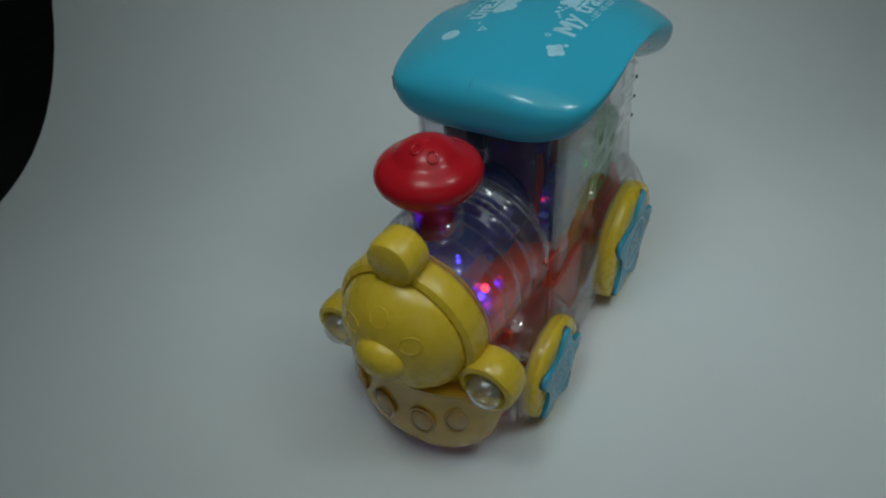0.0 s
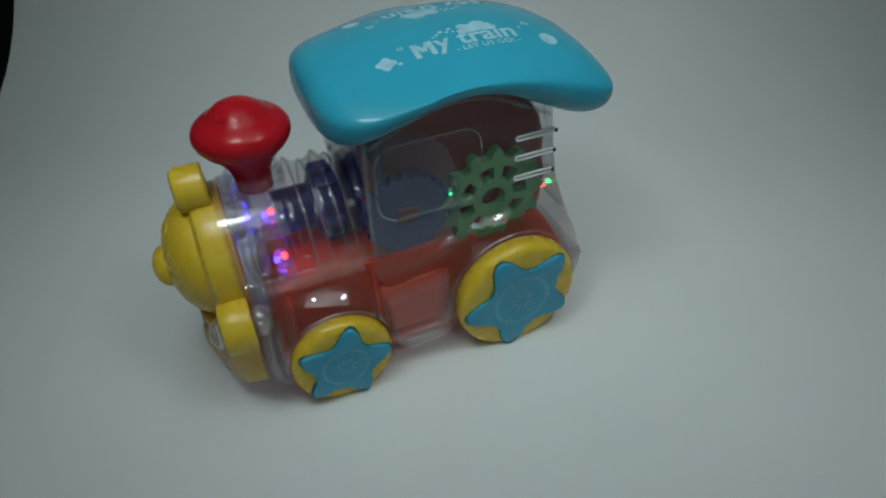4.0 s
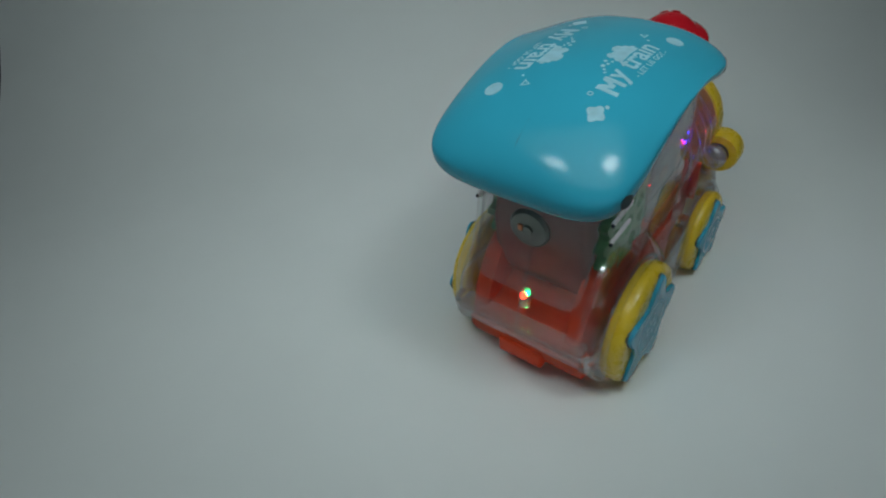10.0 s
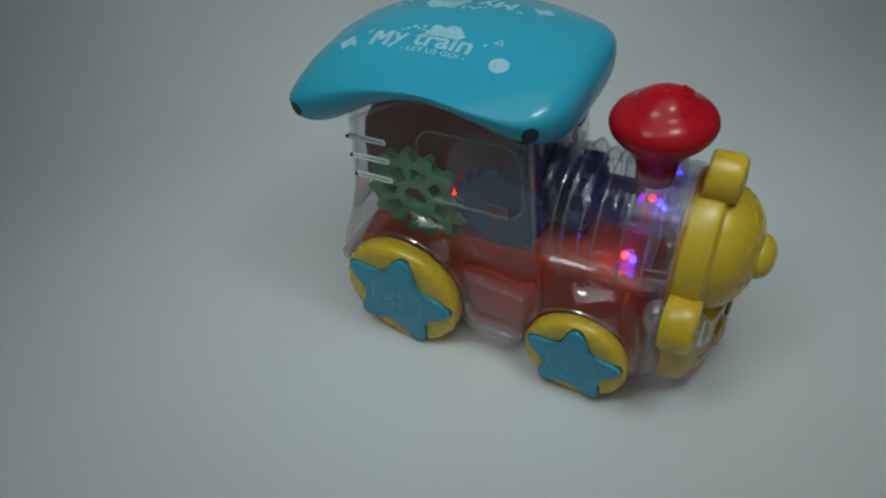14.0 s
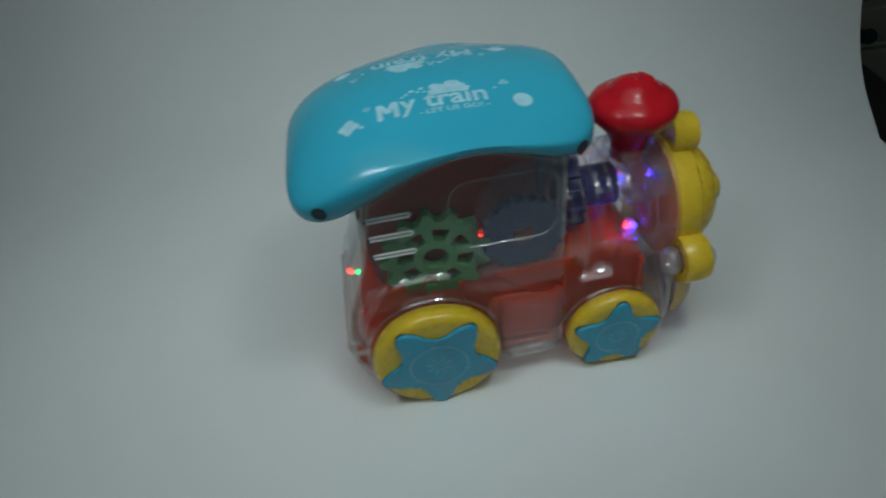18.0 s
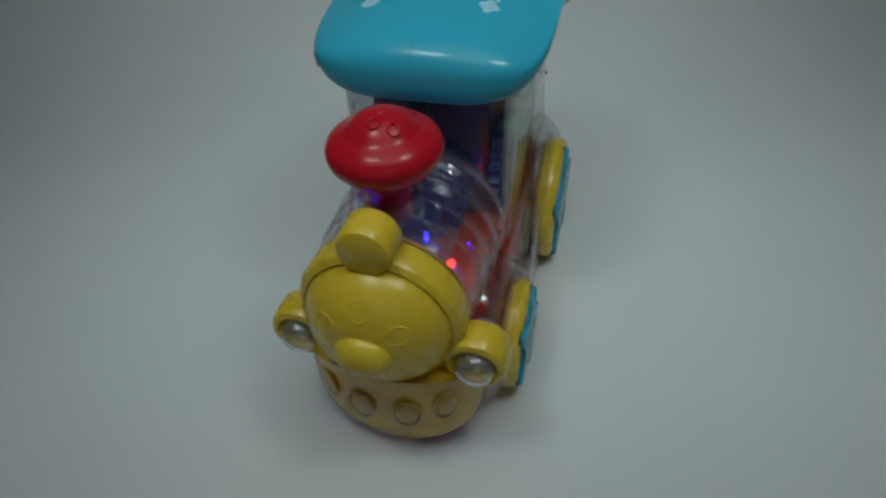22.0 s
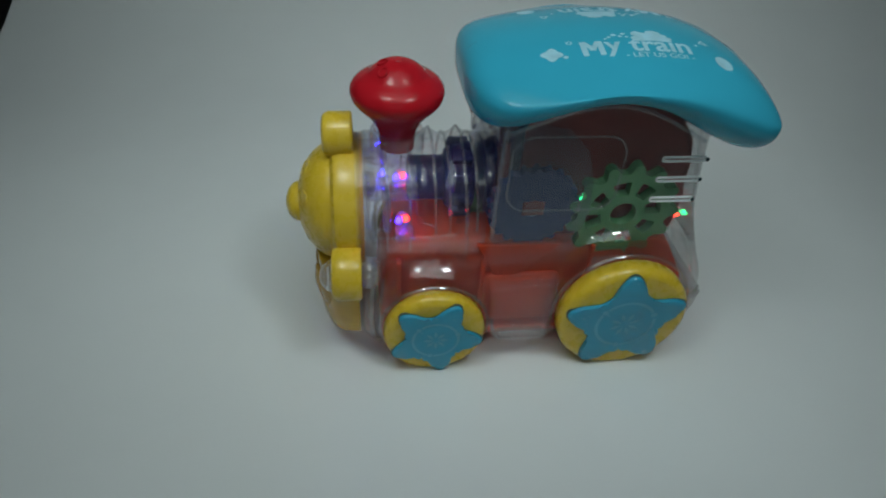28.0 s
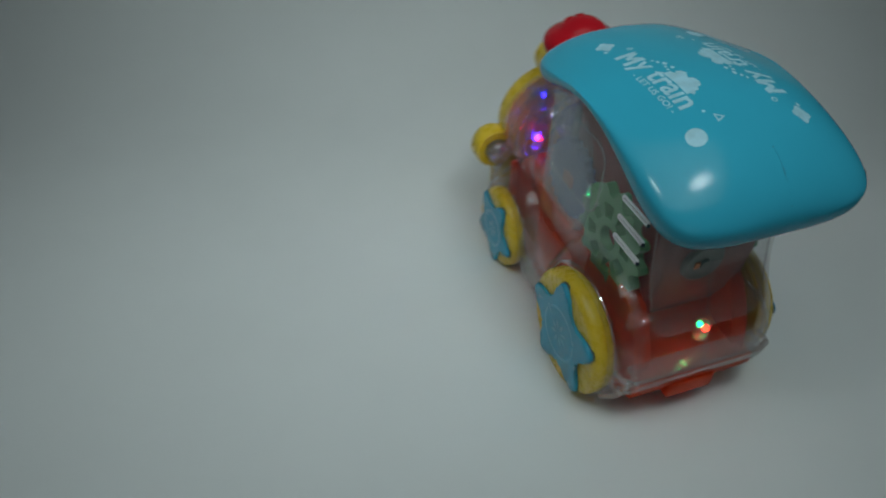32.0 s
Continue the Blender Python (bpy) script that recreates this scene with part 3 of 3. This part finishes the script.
ridge = [(boiler_radius(x), x) for x in [57, 54, 50, 46, 42] + [40 - 0.75 * k for k in range(32)]]
shell = part("boiler_shell", lathe(ridge, "x", (0, 0, 49.6), 56, cap=False), BOILER, train, "clear plastic boiler with ring ridges", smooth=50)
for x in (19.6, 23.4, 28.1, 32.8):
    part("ridge_ring", tube([(x, (boiler_radius(x) + 0.2) * math.sin(radians(a)), 49.6 + (boiler_radius(x) + 0.2) * math.cos(radians(a))) for a in range(-84, 85, 6)], 0.4, 8), RIB, shell, "fine raised ring on the clear boiler")
part("funnel_collar", lathe([(8.6, 70), (8.4, 75.4), (7.6, 76.0), (6.6, 75.8)], "z", (43.4, -1.2, 0), 36, cap=False), RIB, train)


def cab():
    """Flat-sided clear cab; its rear wall leans out towards the floor."""
    rear = [(22, -61), (34, -59.5), (42, -57), (50, -53.5), (59, -50.4), (74, -48.0), (85, -46.8), (98, -46)]
    loops = []
    for z in (40, 46, 52, 59, 66, 74, 82, 90, 97):
        x0, x1 = lerp(z, rear), 17.0 - 0.02 * (z - 40)
        loops.append([(x, y, z) for x, y in rounded_rect(x0, x1, -24.2, 24.2, 3.6, 5)])
    return part("cab_shell", rings(loops, cap=False), SHELL, train, "clear plastic cab with embossed window")


cab()


def lower_body():
    loops = []
    rear = [(6, -50), (9, -52.5), (14, -56), (20, -60), (25, -61.8), (34, -60), (44, -56.5)]
    for z, wide, ins in ((7, 23, 3), (9, 26, 0.8), (13, 27, 0), (18, 27.1, 0), (22, 27.2, 0), (25, 27.2, 0), (28, 27.2, 0), (33, 26.9, 0), (36.5, 26.2, 0), (39.5, 25.0, 0.2), (42, 23.4, 0.6), (44, 21.4, 1.2), (45.5, 19, 2)):
        loops.append([(x, y, z) for x, y in rounded_rect(lerp(z, rear) + ins, 56.5 - ins, -wide, wide, 5, 6)])
    return part("lower_shell", rings(loops, cap=False), SHELL, train, "clear plastic lower body", smooth=50)


lower_body()


def arch(cx, cz, r, s, grow):
    """A clear mudguard over a wheel: a curved top with a turned-down rim."""
    loops = []
    for off, y in ((7.9, 21.0), (7.6, 22.0), (7.2, 23.2), (6.5, 24.6), (5.6, 26.0), (4.5, 27.5), (3.2, 29.0), (1.9, 30.3), (0.9, 31.0), (0.5, 30.6)):
        ring = []
        for k in range(41):
            a = radians(-20 + 220 * k / 40)
            swell = off * grow * (0.3 + 0.7 * max(0.0, math.sin(a)) ** 1.5)
            ring.append((cx + (r + swell) * power(math.cos(a), 0.86), y * s, max(7.0, cz + (r + swell) * power(math.sin(a), 0.86))))
        loops.append(ring)
    return part("mudguard", rings(loops, closed=False), FENDER, train, "clear plastic mudguard over the wheel", smooth=70)


for s in (1, -1):
    arch(32, 16.2, 17.3, s, 1.0)
    arch(-32, 21.0, 22.7, s, 1.25)
    for cx, r in ((32, 17.1), (-32, 22.5)):
        part("mudguard_rim", tube([(cx + (r + 1.3) * math.cos(radians(a)), 28.2 * s, r - 1.2 + (r + 1.3) * math.sin(radians(a))) for a in range(-10, 191, 10)], 0.55, 6), RIB, train, "bright rim of the clear mudguard")
    part("step_edge", tube([(13.0, 30.0 * s, 20), (12.0, 30.2 * s, 13.4), (9, 30.2 * s, 10.4), (2, 30.2 * s, 10.0), (-5.5, 30.2 * s, 10.4), (-8.2, 30.0 * s, 14)], 0.7, 8), RIB, train, "bright lower edge of the clear step")
    part("side_step", prism([(14.5, 34), (13.4, 20), (12, 13), (9, 10.0), (-5.5, 10.0), (-8, 13), (-8.5, 28), (-7.5, 36)], 23.0 * s, 30.8 * s, 2.2), SHELL, train, "clear plastic side step")
    part("step_lip", box(-6.5, 10.0, min(26.4 * s, 30.4 * s), max(26.4 * s, 30.4 * s), 9.6, 12.8, 1.4), LEDGE_CLEAR, train, "thick bright lower lip of the clear step")
    side = 24.0 * s
    part("window_bead", tube([(x, side, z) for x, z in rounded_rect(-21.5, 12.3, 61.2, 86.8, 6.5, 6)], 0.4, 6, True), RIB, train, "embossed line round the clear window")
    for z in (78.9, 71.8, 64.4):
        part("vent_slot", tube([(x, side, zz) for x, zz in rounded_rect(-46.6, -33.2, z - 0.7, z + 0.7, 0.6, 4)], 0.4, 6, True), VENT_WHITE, train, "raised white-edged vent slot")
        part("vent_gap", box(-46, -33.8, side - 0.3, side + 0.3, z - 0.5, z + 0.5), RIB, train)
        part("vent_end", ball((-46.9, side + 0.3 * s, z), 0.6, 0.6, 0.7, 12), DARK, train, "dark end of the slot")
    # embossed lines on the boiler side
    def on_boiler(x, z):
        r = boiler_radius(x) + 0.3
        dz = z - 49.6
        return (x, s * math.sqrt(max(r * r - dz * dz, 1.0)), z)
    for pts in ([(55, 54.5), (48, 54.2), (46.2, 55.6), (45.4, 58), (45.4, 66), (45.4, 70)], [(38.6, 70), (38.6, 60), (38.0, 57), (36.5, 55.6), (33, 55.2)],
                [(55, 51.2), (40, 51.0), (27, 51.2), (25.2, 52.6), (24.6, 55)], [(23.2, 70), (22.8, 58), (22.6, 46), (22.6, 38)]):
        fine = []
        for (xa, za), (xb, zb) in zip(pts, pts[1:]):
            fine += [on_boiler(xa + (xb - xa) * k / 4, za + (zb - za) * k / 4) for k in range(4)]
        part("emboss_line", tube(fine + [on_boiler(*pts[-1])], 0.42, 6), SHELL, train)
# Whitish beads imitate the reflection along each corner of the cab.
for y in (22.4, -22.4):
    part("corner_gleam", tube([(14.6, y, 49), (14.8, y, 60), (14.6, y, 75), (14.2, y, 90)], 0.8, 8), RIB, train, "whitish bead for the gleam along the clear cab's corner")
for y in (19.5, -19.5):
    part("corner_gleam", tube([(-43.2, y * 1.05, 92), (-44.6, y * 1.05, 84), (-47.0, y * 1.05, 74), (-50.0, y * 1.05, 60), (-53.6, y * 1.04, 50)], 0.45, 6), RIB, train, "whitish bead for the gleam along the clear cab's corner")
REAR = [(40, -57.9), (46, -55.5), (52, -52.9), (59, -50.5), (66, -49.6), (74, -48.3), (82, -47.4), (88, -46.8)]
sheet = bmesh.new()
rows = []
for z in np.linspace(40.1, 88, 28).tolist():
    half = 13.4 + 7.0 * math.sqrt(max(0.0, 1 - (max(0.0, 47 - z) / 7) ** 2))
    rows.append([sheet.verts.new((lerp(z, REAR), half * k / 6, z)) for k in range(-6, 7)])
for a, b in zip(rows, rows[1:]):
    for k in range(12):
        sheet.faces.new((a[k], a[k + 1], b[k + 1], b[k]))
part("rear_panel", sheet, REAR_CLEAR, train, "clear rear panel with pale haze that imitates reflections")
ledge = part("rear_ledge", prism([(-55.5, 26.6), (-61.6, 26.4), (-62.6, 24.6), (-61.8, 20.4), (-59.8, 17.2), (-58.6, 18.2), (-60.2, 21.4), (-60.8, 24.6), (-55.5, 24.8)], -24.2, 24.2, 0.7), LEDGE_CLEAR, train, "clear moulded ledge above the red bumper")
for e in (1, -1):
    part("ledge_end", tube([(-61.6, 23.6 * e, 25.4), (-60.8, 25.8 * e, 25.2), (-59.0, 27.2 * e, 24.8), (-55, 27.6 * e, 24.4)], 1.0, 10), LEDGE_CLEAR, ledge, "thick clear rounded corner")
    part("ledge_end", tube([(-60.0, 23.4 * e, 18.0), (-59.0, 25.8 * e, 17.6), (-57.2, 27.0 * e, 17.0), (-53.5, 27.4 * e, 16.0)], 0.9, 10), LEDGE_CLEAR, ledge, "thick clear rounded corner")
for y in (26, -26):
    part("rear_flange", tube([(-60.6, y, 26), (-60.0, y, 20), (-56.6, y * 1.04, 13), (-52, y * 1.08, 7)], 0.9, 8), LEDGE_CLEAR, train, "clear moulded corner at the rear")
motor = part("motor_can", lathe([(0.1, -50.2), (6.4, -50.2), (7.2, -49.5), (7.2, -46)], "x", (0, 2.5, 61), 36), MOTOR, train, "round grey motor behind the housing")
part("motor_tab", box(-50.7, -50.0, 4.4, 6.2, 60, 62.4, 0.3), COPPER, motor, "copper contact tab")
part("motor_hub", lathe([(0.1, -51.0), (1.6, -50.9), (1.9, -50.0)], "x", (0, 2.5, 61), 20), MOTOR, motor)
part("hook_ring", tube([(19.5, 2.6 * math.cos(math.tau * k / 20), 80.2 + 3.4 * math.sin(math.tau * k / 20)) for k in range(20)], 0.7, 8, True), RIB, train, "small clear hook ring on the boiler")
for s in (1, -1):
    part("front_flange", tube([(51.5, 24.5 * s, 37), (53.0, 26.6 * s, 29), (53.4, 27.6 * s, 20), (52.6, 27.4 * s, 12), (50.5, 26 * s, 7)], 0.8, 8), RIB, train, "clear rounded flange behind the apron")
    part("front_flange", tube([(49.0, 25.5 * s, 36), (50.2, 28.0 * s, 27), (50.4, 28.8 * s, 18), (49.6, 28.4 * s, 10)], 0.5, 8), RIB, train, "clear rounded flange behind the apron")
    part("screw_boss", lathe([(1.9, 3 * s), (1.9, 13.0 * s), (2.5, 13.5 * s), (3.2, 13.2 * s), (3.4, 12.4 * s), (3.4, 3 * s)], "y", (52.8, 0, 65.4), 28, cap=False), RIB, train, "clear hollow screw boss inside the boiler")
    part("led_holder", box(38.5, 44.5, 13.2 * s - 3, 13.2 * s + 3, 43, 46.5, 0.8), RIB, train, "clear holder under the bulb")
for x in (40.5, 47.5):
    part("boiler_rib", tube([(x, (boiler_radius(x) + 0.2) * math.sin(radians(a)), 49.6 + (boiler_radius(x) + 0.2) * math.cos(radians(a))) for a in range(-100, 101, 8)], 0.4, 6), RIB, shell, "fine clear ring line")
# Added blocks: their pale lavender haze stands for the bulbs' spread glow.
part("glow_block", box(37.5, 54.0, -14.5, 14.5, 58.5, 62.0, 1.4), GLOW_BLOCK, train, "frosted clear block added for the bulbs' spread glow")
for s in (1, -1):
    part("glow_block", box(46.0, 48.6, min(6 * s, 16 * s), max(6 * s, 16 * s), 47, 58.4, 1.0), GLOW_BLOCK, train, "frosted clear block added for the bulbs' spread glow")
part("boiler_crest", tube([(x, 0, 49.8 + boiler_radius(x)) for x in (56, 50, 40, 30, 19)], 0.45, 6), SHELL, train)
part("rear_rib", tube([(-50.4, 0, 62), (-52.5, 0, 54), (-55.6, 0, 46), (-58.8, 0, 37), (-62.0, 0, 27)], 0.6, 6), SHELL, train)


# red chassis, housing and gears seen through the shell
def chassis():
    loops = []
    for x, top, wide in ((-59, 22, 18), (-57, 24, 20.5), (-51, 24.5, 21), (-46, 25.5, 21.5), (-41, 28, 21.5), (-37, 36, 21.8), (-33, 44, 22), (-30, 47, 22), (-24, 46.5, 22), (-8, 46, 21.5), (8, 46, 21.5), (18, 46.5, 21), (30, 46, 20.5), (40, 44.5, 20), (46, 39, 19), (49, 28, 17), (50, 18, 15)):
        low = lerp(x, ((-60, 20), (-56, 14), (-50, 8.5)))
        loops.append([(x, y, z) for y, z in rounded_rect(-wide, wide, low, top, min(7.0, (top - low) / 2.2), 5)])
    return part("chassis", rings(loops), CHASSIS, train, "see-through red inner chassis", smooth=60)


chassis()
for s in (1, -1):
    part("chassis_block", box(-11, 16, 20.6 * s - 3.2, 20.6 * s + 3.2, 11.5, 34, 3.0), CHASSIS, train, "red box between the wheels")
    for x in (-20, 16, 44):
        part("chassis_rib", box(x - 0.8, x + 0.8, 21.0 * s - 1.6, 21.0 * s + 1.6, 14 if x < 20 else 22, 45 if x < 30 else 40, 0.4), CHASSIS, train)
    part("gusset_plate", prism([(19, 46.4), (12.6, 33.6), (8.4, 32.2), (4.2, 33.6), (-9, 46.4)], 20.6 * s, 22.6 * s, 0.5), CHASSIS, train, "dull red wedge under the blue gear")
for s in (1, -1):
    part("chassis_wall", prism([(-52, 11), (-57.4, 18.5), (-57.4, 23), (-54.5, 30), (-50, 38), (-46.5, 44), (-42, 46.8), (-31, 47), (-31, 10)], 18.5 * s - 3, 18.5 * s + 3, 1.2), CHASSIS, train, "red side wall behind the rear wheel")
part("floor_pan", box(-50, 50, -23, 23, 5.2, 8.2, 1.2), CHASSIS, train)
part("rear_bumper", prism([(-60.2, 19.2), (-60.0, 15.4), (-57.6, 9.8), (-53, 7.2), (-50, 9.5), (-53, 19.2)], -24.0, 21.0, 0.8), CHASSIS, train, "see-through red rear bumper")
part("bumper_lip", box(-61.0, -56.5, -9.5, 8.5, 8.6, 16.0, 1.2), CHASSIS, train)
part("housing", prism([(12, 45), (12.6, 60), (12.6, 84), (10, 92), (2, 95.5), (-20, 96), (-32, 93.5), (-41, 88), (-46.5, 80), (-48.6, 71), (-48.4, 60), (-47.6, 49), (-45.8, 40), (-42.5, 33), (-36, 30), (-20, 40)], -16.5, 16.5, 3.0), MAROON, train, "dark red inner gear housing with rounded back", smooth=50)


part("gear_case", prism([(13.4, 46), (13.8, 84), (11.5, 93), (4.5, 95.6), (3.6, 46)], -17.4, 17.4, 6.0), GEAR_CASE, train, "frosted dark blue front of the gear housing")
for s in (1, -1):
    part("gear_cover", prism([(14.2, 47), (14.4, 80), (12, 87.5), (5, 90), (-4, 88), (-11, 81), (-14.5, 70), (-15.5, 58), (-13.5, 49), (-9, 46)], 21.7 * s, 22.7 * s, 0.5), GEAR_COVER, train, "frosted bluish cover over the blue gear")


def gear(name, teeth, r_out, r_in, holes, r_hole, r_hub, thick, material, where, label, parent=train):
    """A toothed wheel in x and z with a bored hub and windows in its web."""
    n = teeth * 8
    outer = []
    for i in range(n):
        ph = (i % 8) / 8
        k = lerp(ph, ((0, 0), (0.12, 0.15), (0.28, 1), (0.55, 1), (0.72, 0.15), (1, 0)))
        outer.append(r_in + (r_out - r_in) * k)
    hub = [r_hub] * n
    h0, h1 = r_hole * 0.74, r_hole * 1.24
    levels = (hub, [h0] * n, [h1] * n, outer)
    bm = bmesh.new()
    grid = {}
    for f, y in enumerate((-thick / 2, thick / 2)):
        for l, rr in enumerate(levels):
            for i in range(n):
                a = math.tau * i / n
                grid[f, l, i] = bm.verts.new((rr[i] * math.cos(a), y, rr[i] * math.sin(a)))

    def gap(i):
        return holes and (i * holes / n) % 1 > 0.32

    for i in range(n):
        j = (i + 1) % n
        for l in range(3):
            if l == 1 and gap(i):
                for m in (l, l + 1):
                    bm.faces.new((grid[0, m, i], grid[0, m, j], grid[1, m, j], grid[1, m, i]))
                continue
            for f in (0, 1):
                bm.faces.new((grid[f, l, i], grid[f, l, j], grid[f, l + 1, j], grid[f, l + 1, i]))
            if l == 1:
                if gap(j):
                    bm.faces.new((grid[0, 1, j], grid[0, 2, j], grid[1, 2, j], grid[1, 1, j]))
                if gap((i - 1) % n):
                    bm.faces.new((grid[0, 1, i], grid[0, 2, i], grid[1, 2, i], grid[1, 1, i]))
        for l in (0, 3):
            bm.faces.new((grid[0, l, i], grid[0, l, j], grid[1, l, j], grid[1, l, i]))
    return part(name, bm, material, parent, label, where=where)


for s in (1, -1):
    gear("green_gear", 13, 18.3, 14.9, 8, 9.8, 4.2, 3.4, GREEN_GEAR, at(-27.2, 19.8 * s, 57.0), "translucent green toothed gear")
    gear("blue_gear", 22, 14.6, 13.2, 0, 8.0, 3.0, 3.2, BLUE_GEAR, at(2.3, 19.2 * s, 59.6), "dark blue toothed gear")
for s in (1, -1):
    part("gear_boss", box(-1.2, 5.8, 19.0 * s - 2.2, 19.0 * s + 2.2, 57.0, 62.2, 0.6), MAROON, train)
part("axle_pin", lathe([(2.2, -17.5), (2.2, 17.5)], "y", (-27.2, 0, 57.0), 20), MAROON, train)
crown_gear = part("crown_gear", lathe([(0.1, 17.5), (8, 17.5), (12.5, 16.5), (13.5, 15), (13.5, 12.5), (0.1, 12.5)], "x", (0, 0, 60), 40), NAVY, train, "dark navy crown gear")
part("worm_gear", lathe([(0.1, 40), (6.6, 40), (7.4, 39.4), (7.4, 28.4), (9.4, 27.6), (11.2, 25.6), (11.4, 22), (10, 19), (0.1, 18.5)], "x", (0, 0, 58.0), 32), DRUM, train, "blue drive drum")
for k in range(12):
    part("drum_tooth", box(20, 26.5, -1.1, 1.1, 10.4, 13.2, 0.4), DRUM, train, where=at(0, 0, 58.0, 30 * k))
part("pinion", lathe([(0.1, 14), (6, 14), (6, 21), (0.1, 21)], "x", (0, 0, 50), 18), GREEN_GEAR, train, "small green pinion")
# The two upper blue bulbs are added to imitate reflections of the front bulbs.
for x, y, z, ms in ((42.3, 12.7, 49.7, (LED_RED, LED_BLUE)), (41.5, -14.2, 48.2, (LED_RED, LED_BLUE)), (-56.2, -0.2, 37.4, (LED_RED, LED_GREEN)), (48.5, 9.0, 64.6, (LED_BLUE,)), (48.5, -9.0, 64.6, (LED_BLUE,)), (-12, 21.4, 62.5, (LED_GREEN,)), (-12, -21.4, 62.5, (LED_RED,))):
    small = len(ms) == 1
    r = (0.5 if x > 40 else 0.4) if small else 1.2
    lamp = part("led", lathe([(r * 1.9, -3.8), (r * 1.9, 1.4), (r * 1.6, 2.6), (r * 0.9, 3.3), (0.1, 3.5)], "z", (0, 0, 0), 16), LENS_CLEAR, train, "clear flashing light bulb; the upper front pair stands in for reflections", where=at(x, y, z))
    for k, m in enumerate(ms):
        part("led_chip", ball((0.0 if small else (-1.1, 1.3)[k], 0, (1.0, 0.2)[k]), r * 0.85, r * 0.85, r * 0.95), m, lamp, where=at(0, 0, 0))


# wheels
WHEEL_Y = -0.3


def star_outline(r, waist, n=8):
    """A five-pointed star with soft tips and hollow sides."""
    pts = []
    for k in range(5 * 2 * n):
        a = math.tau * k / (10 * n)
        c = (math.cos(5 * a) + 1) / 2
        pts.append((r * (waist + (1 - waist) * c ** 1.5) * math.cos(a), r * (waist + (1 - waist) * c ** 1.5) * math.sin(a)))
    return pts


def wheel(r, x, z, s, tip, name):
    d = 2.6 if r < 20 else 3.9
    disc = part(name, lathe([(0.1, -3.8 * s), (r - 2.0, -3.8 * s), (r - 0.6, -3.2 * s), (r, -2.2 * s), (r, (d - 2.4) * s), (r - 0.6, (d - 1.0) * s), (r - 2.0, (d - 0.1) * s), (r - 3.0, d * s), (0.1, d * s)], "y", (0, 0, 0), 56),
                YELLOW, train, "yellow plastic wheel with a blue star", where=at(x, 31 * s + WHEEL_Y, z, 0, -tip, 0))
    tip_r, cut = r * 0.945, 0.42
    # Flat dark plate; its colour gives the shade of a groove that isn't cut.
    part("star_edge_shade", prism(star_outline(tip_r + cut, (0.60 * tip_r + cut) / (tip_r + cut)), (d - 0.6) * s, (d + 0.06) * s), EDGE_SHADE, disc, "flat dark outline for the shaded groove round the star")
    part("star", prism(star_outline(tip_r, 0.60), (d - 0.6) * s, (d + 1.4) * s, 0.9), STAR_BLUE, disc, "raised blue star", smooth=50)
    top = (d + 1.44) * s
    ring = bmesh.new()
    for a0, a1 in ((8, 110), (124, 230), (246, 350)):
        n = 14
        ins = [(r * 0.42 * math.cos(radians(a0 + (a1 - a0) * k / n)), r * 0.42 * math.sin(radians(a0 + (a1 - a0) * k / n))) for k in range(n + 1)]
        vs = [[ring.verts.new((px * f, top, pz * f)) for px, pz in ins] for f in (1.0, 1.12)]
        for k in range(n):
            ring.faces.new((vs[0][k], vs[0][k + 1], vs[1][k + 1], vs[1][k]))
    for k in range(8):
        a = math.tau * k / 8
        vs = [ring.verts.new((r * f * math.cos(a + o), top, r * f * math.sin(a + o))) for f, o in ((0.05, 0), (0.16, -0.22), (0.25, 0), (0.16, 0.22))]
        ring.faces.new(vs)
    for a in (117, 238, 358):
        c = (r * 0.45 * math.cos(radians(a)), r * 0.45 * math.sin(radians(a)))
        ring.faces.new([ring.verts.new((c[0] + r * 0.05 * math.cos(math.tau * k / 10), top, c[1] + r * 0.05 * math.sin(math.tau * k / 10))) for k in range(10)])
    part("star_print", ring, STAR_PRINT, disc, "faint pale ring print")
    return disc


WHEEL_REAR_L, WHEEL_REAR_R = wheel(22.5, -32, 20.9, 1, 0, "wheel"), wheel(22.5, -32, 20.9, -1, 0, "wheel")
WHEEL_FRONT_L = wheel(17.1, 32.2, 16.1, 1, 31, "wheel")
wheel(17.1, 32.2, 16.1, -1, 13.5, "wheel")
for x, z in ((32.2, 16.1), (-32, 20.9)):
    part("axle", lathe([(1.6, -27), (1.6, 27)], "y", (x, 0, z), 16), STEEL, train)


# ---- movement ----
def motions():
    walk(train, [(r[0], pose(r[5], r[6], 0, 0, 0, r[7])) for r in PATH])
    walk(WHEEL_REAR_L, [(r[0], at(-32, 31 + WHEEL_Y, 20.9, 0, -r[8], 0)) for r in PATH])
    walk(WHEEL_REAR_R, [(r[0], at(-32, -31 + WHEEL_Y, 20.9, 0, -r[9], 0)) for r in PATH])
    walk(WHEEL_FRONT_L, [(r[0], at(32.2, 31 + WHEEL_Y, 16.1, 0, -r[10], 0)) for r in PATH])


motions()
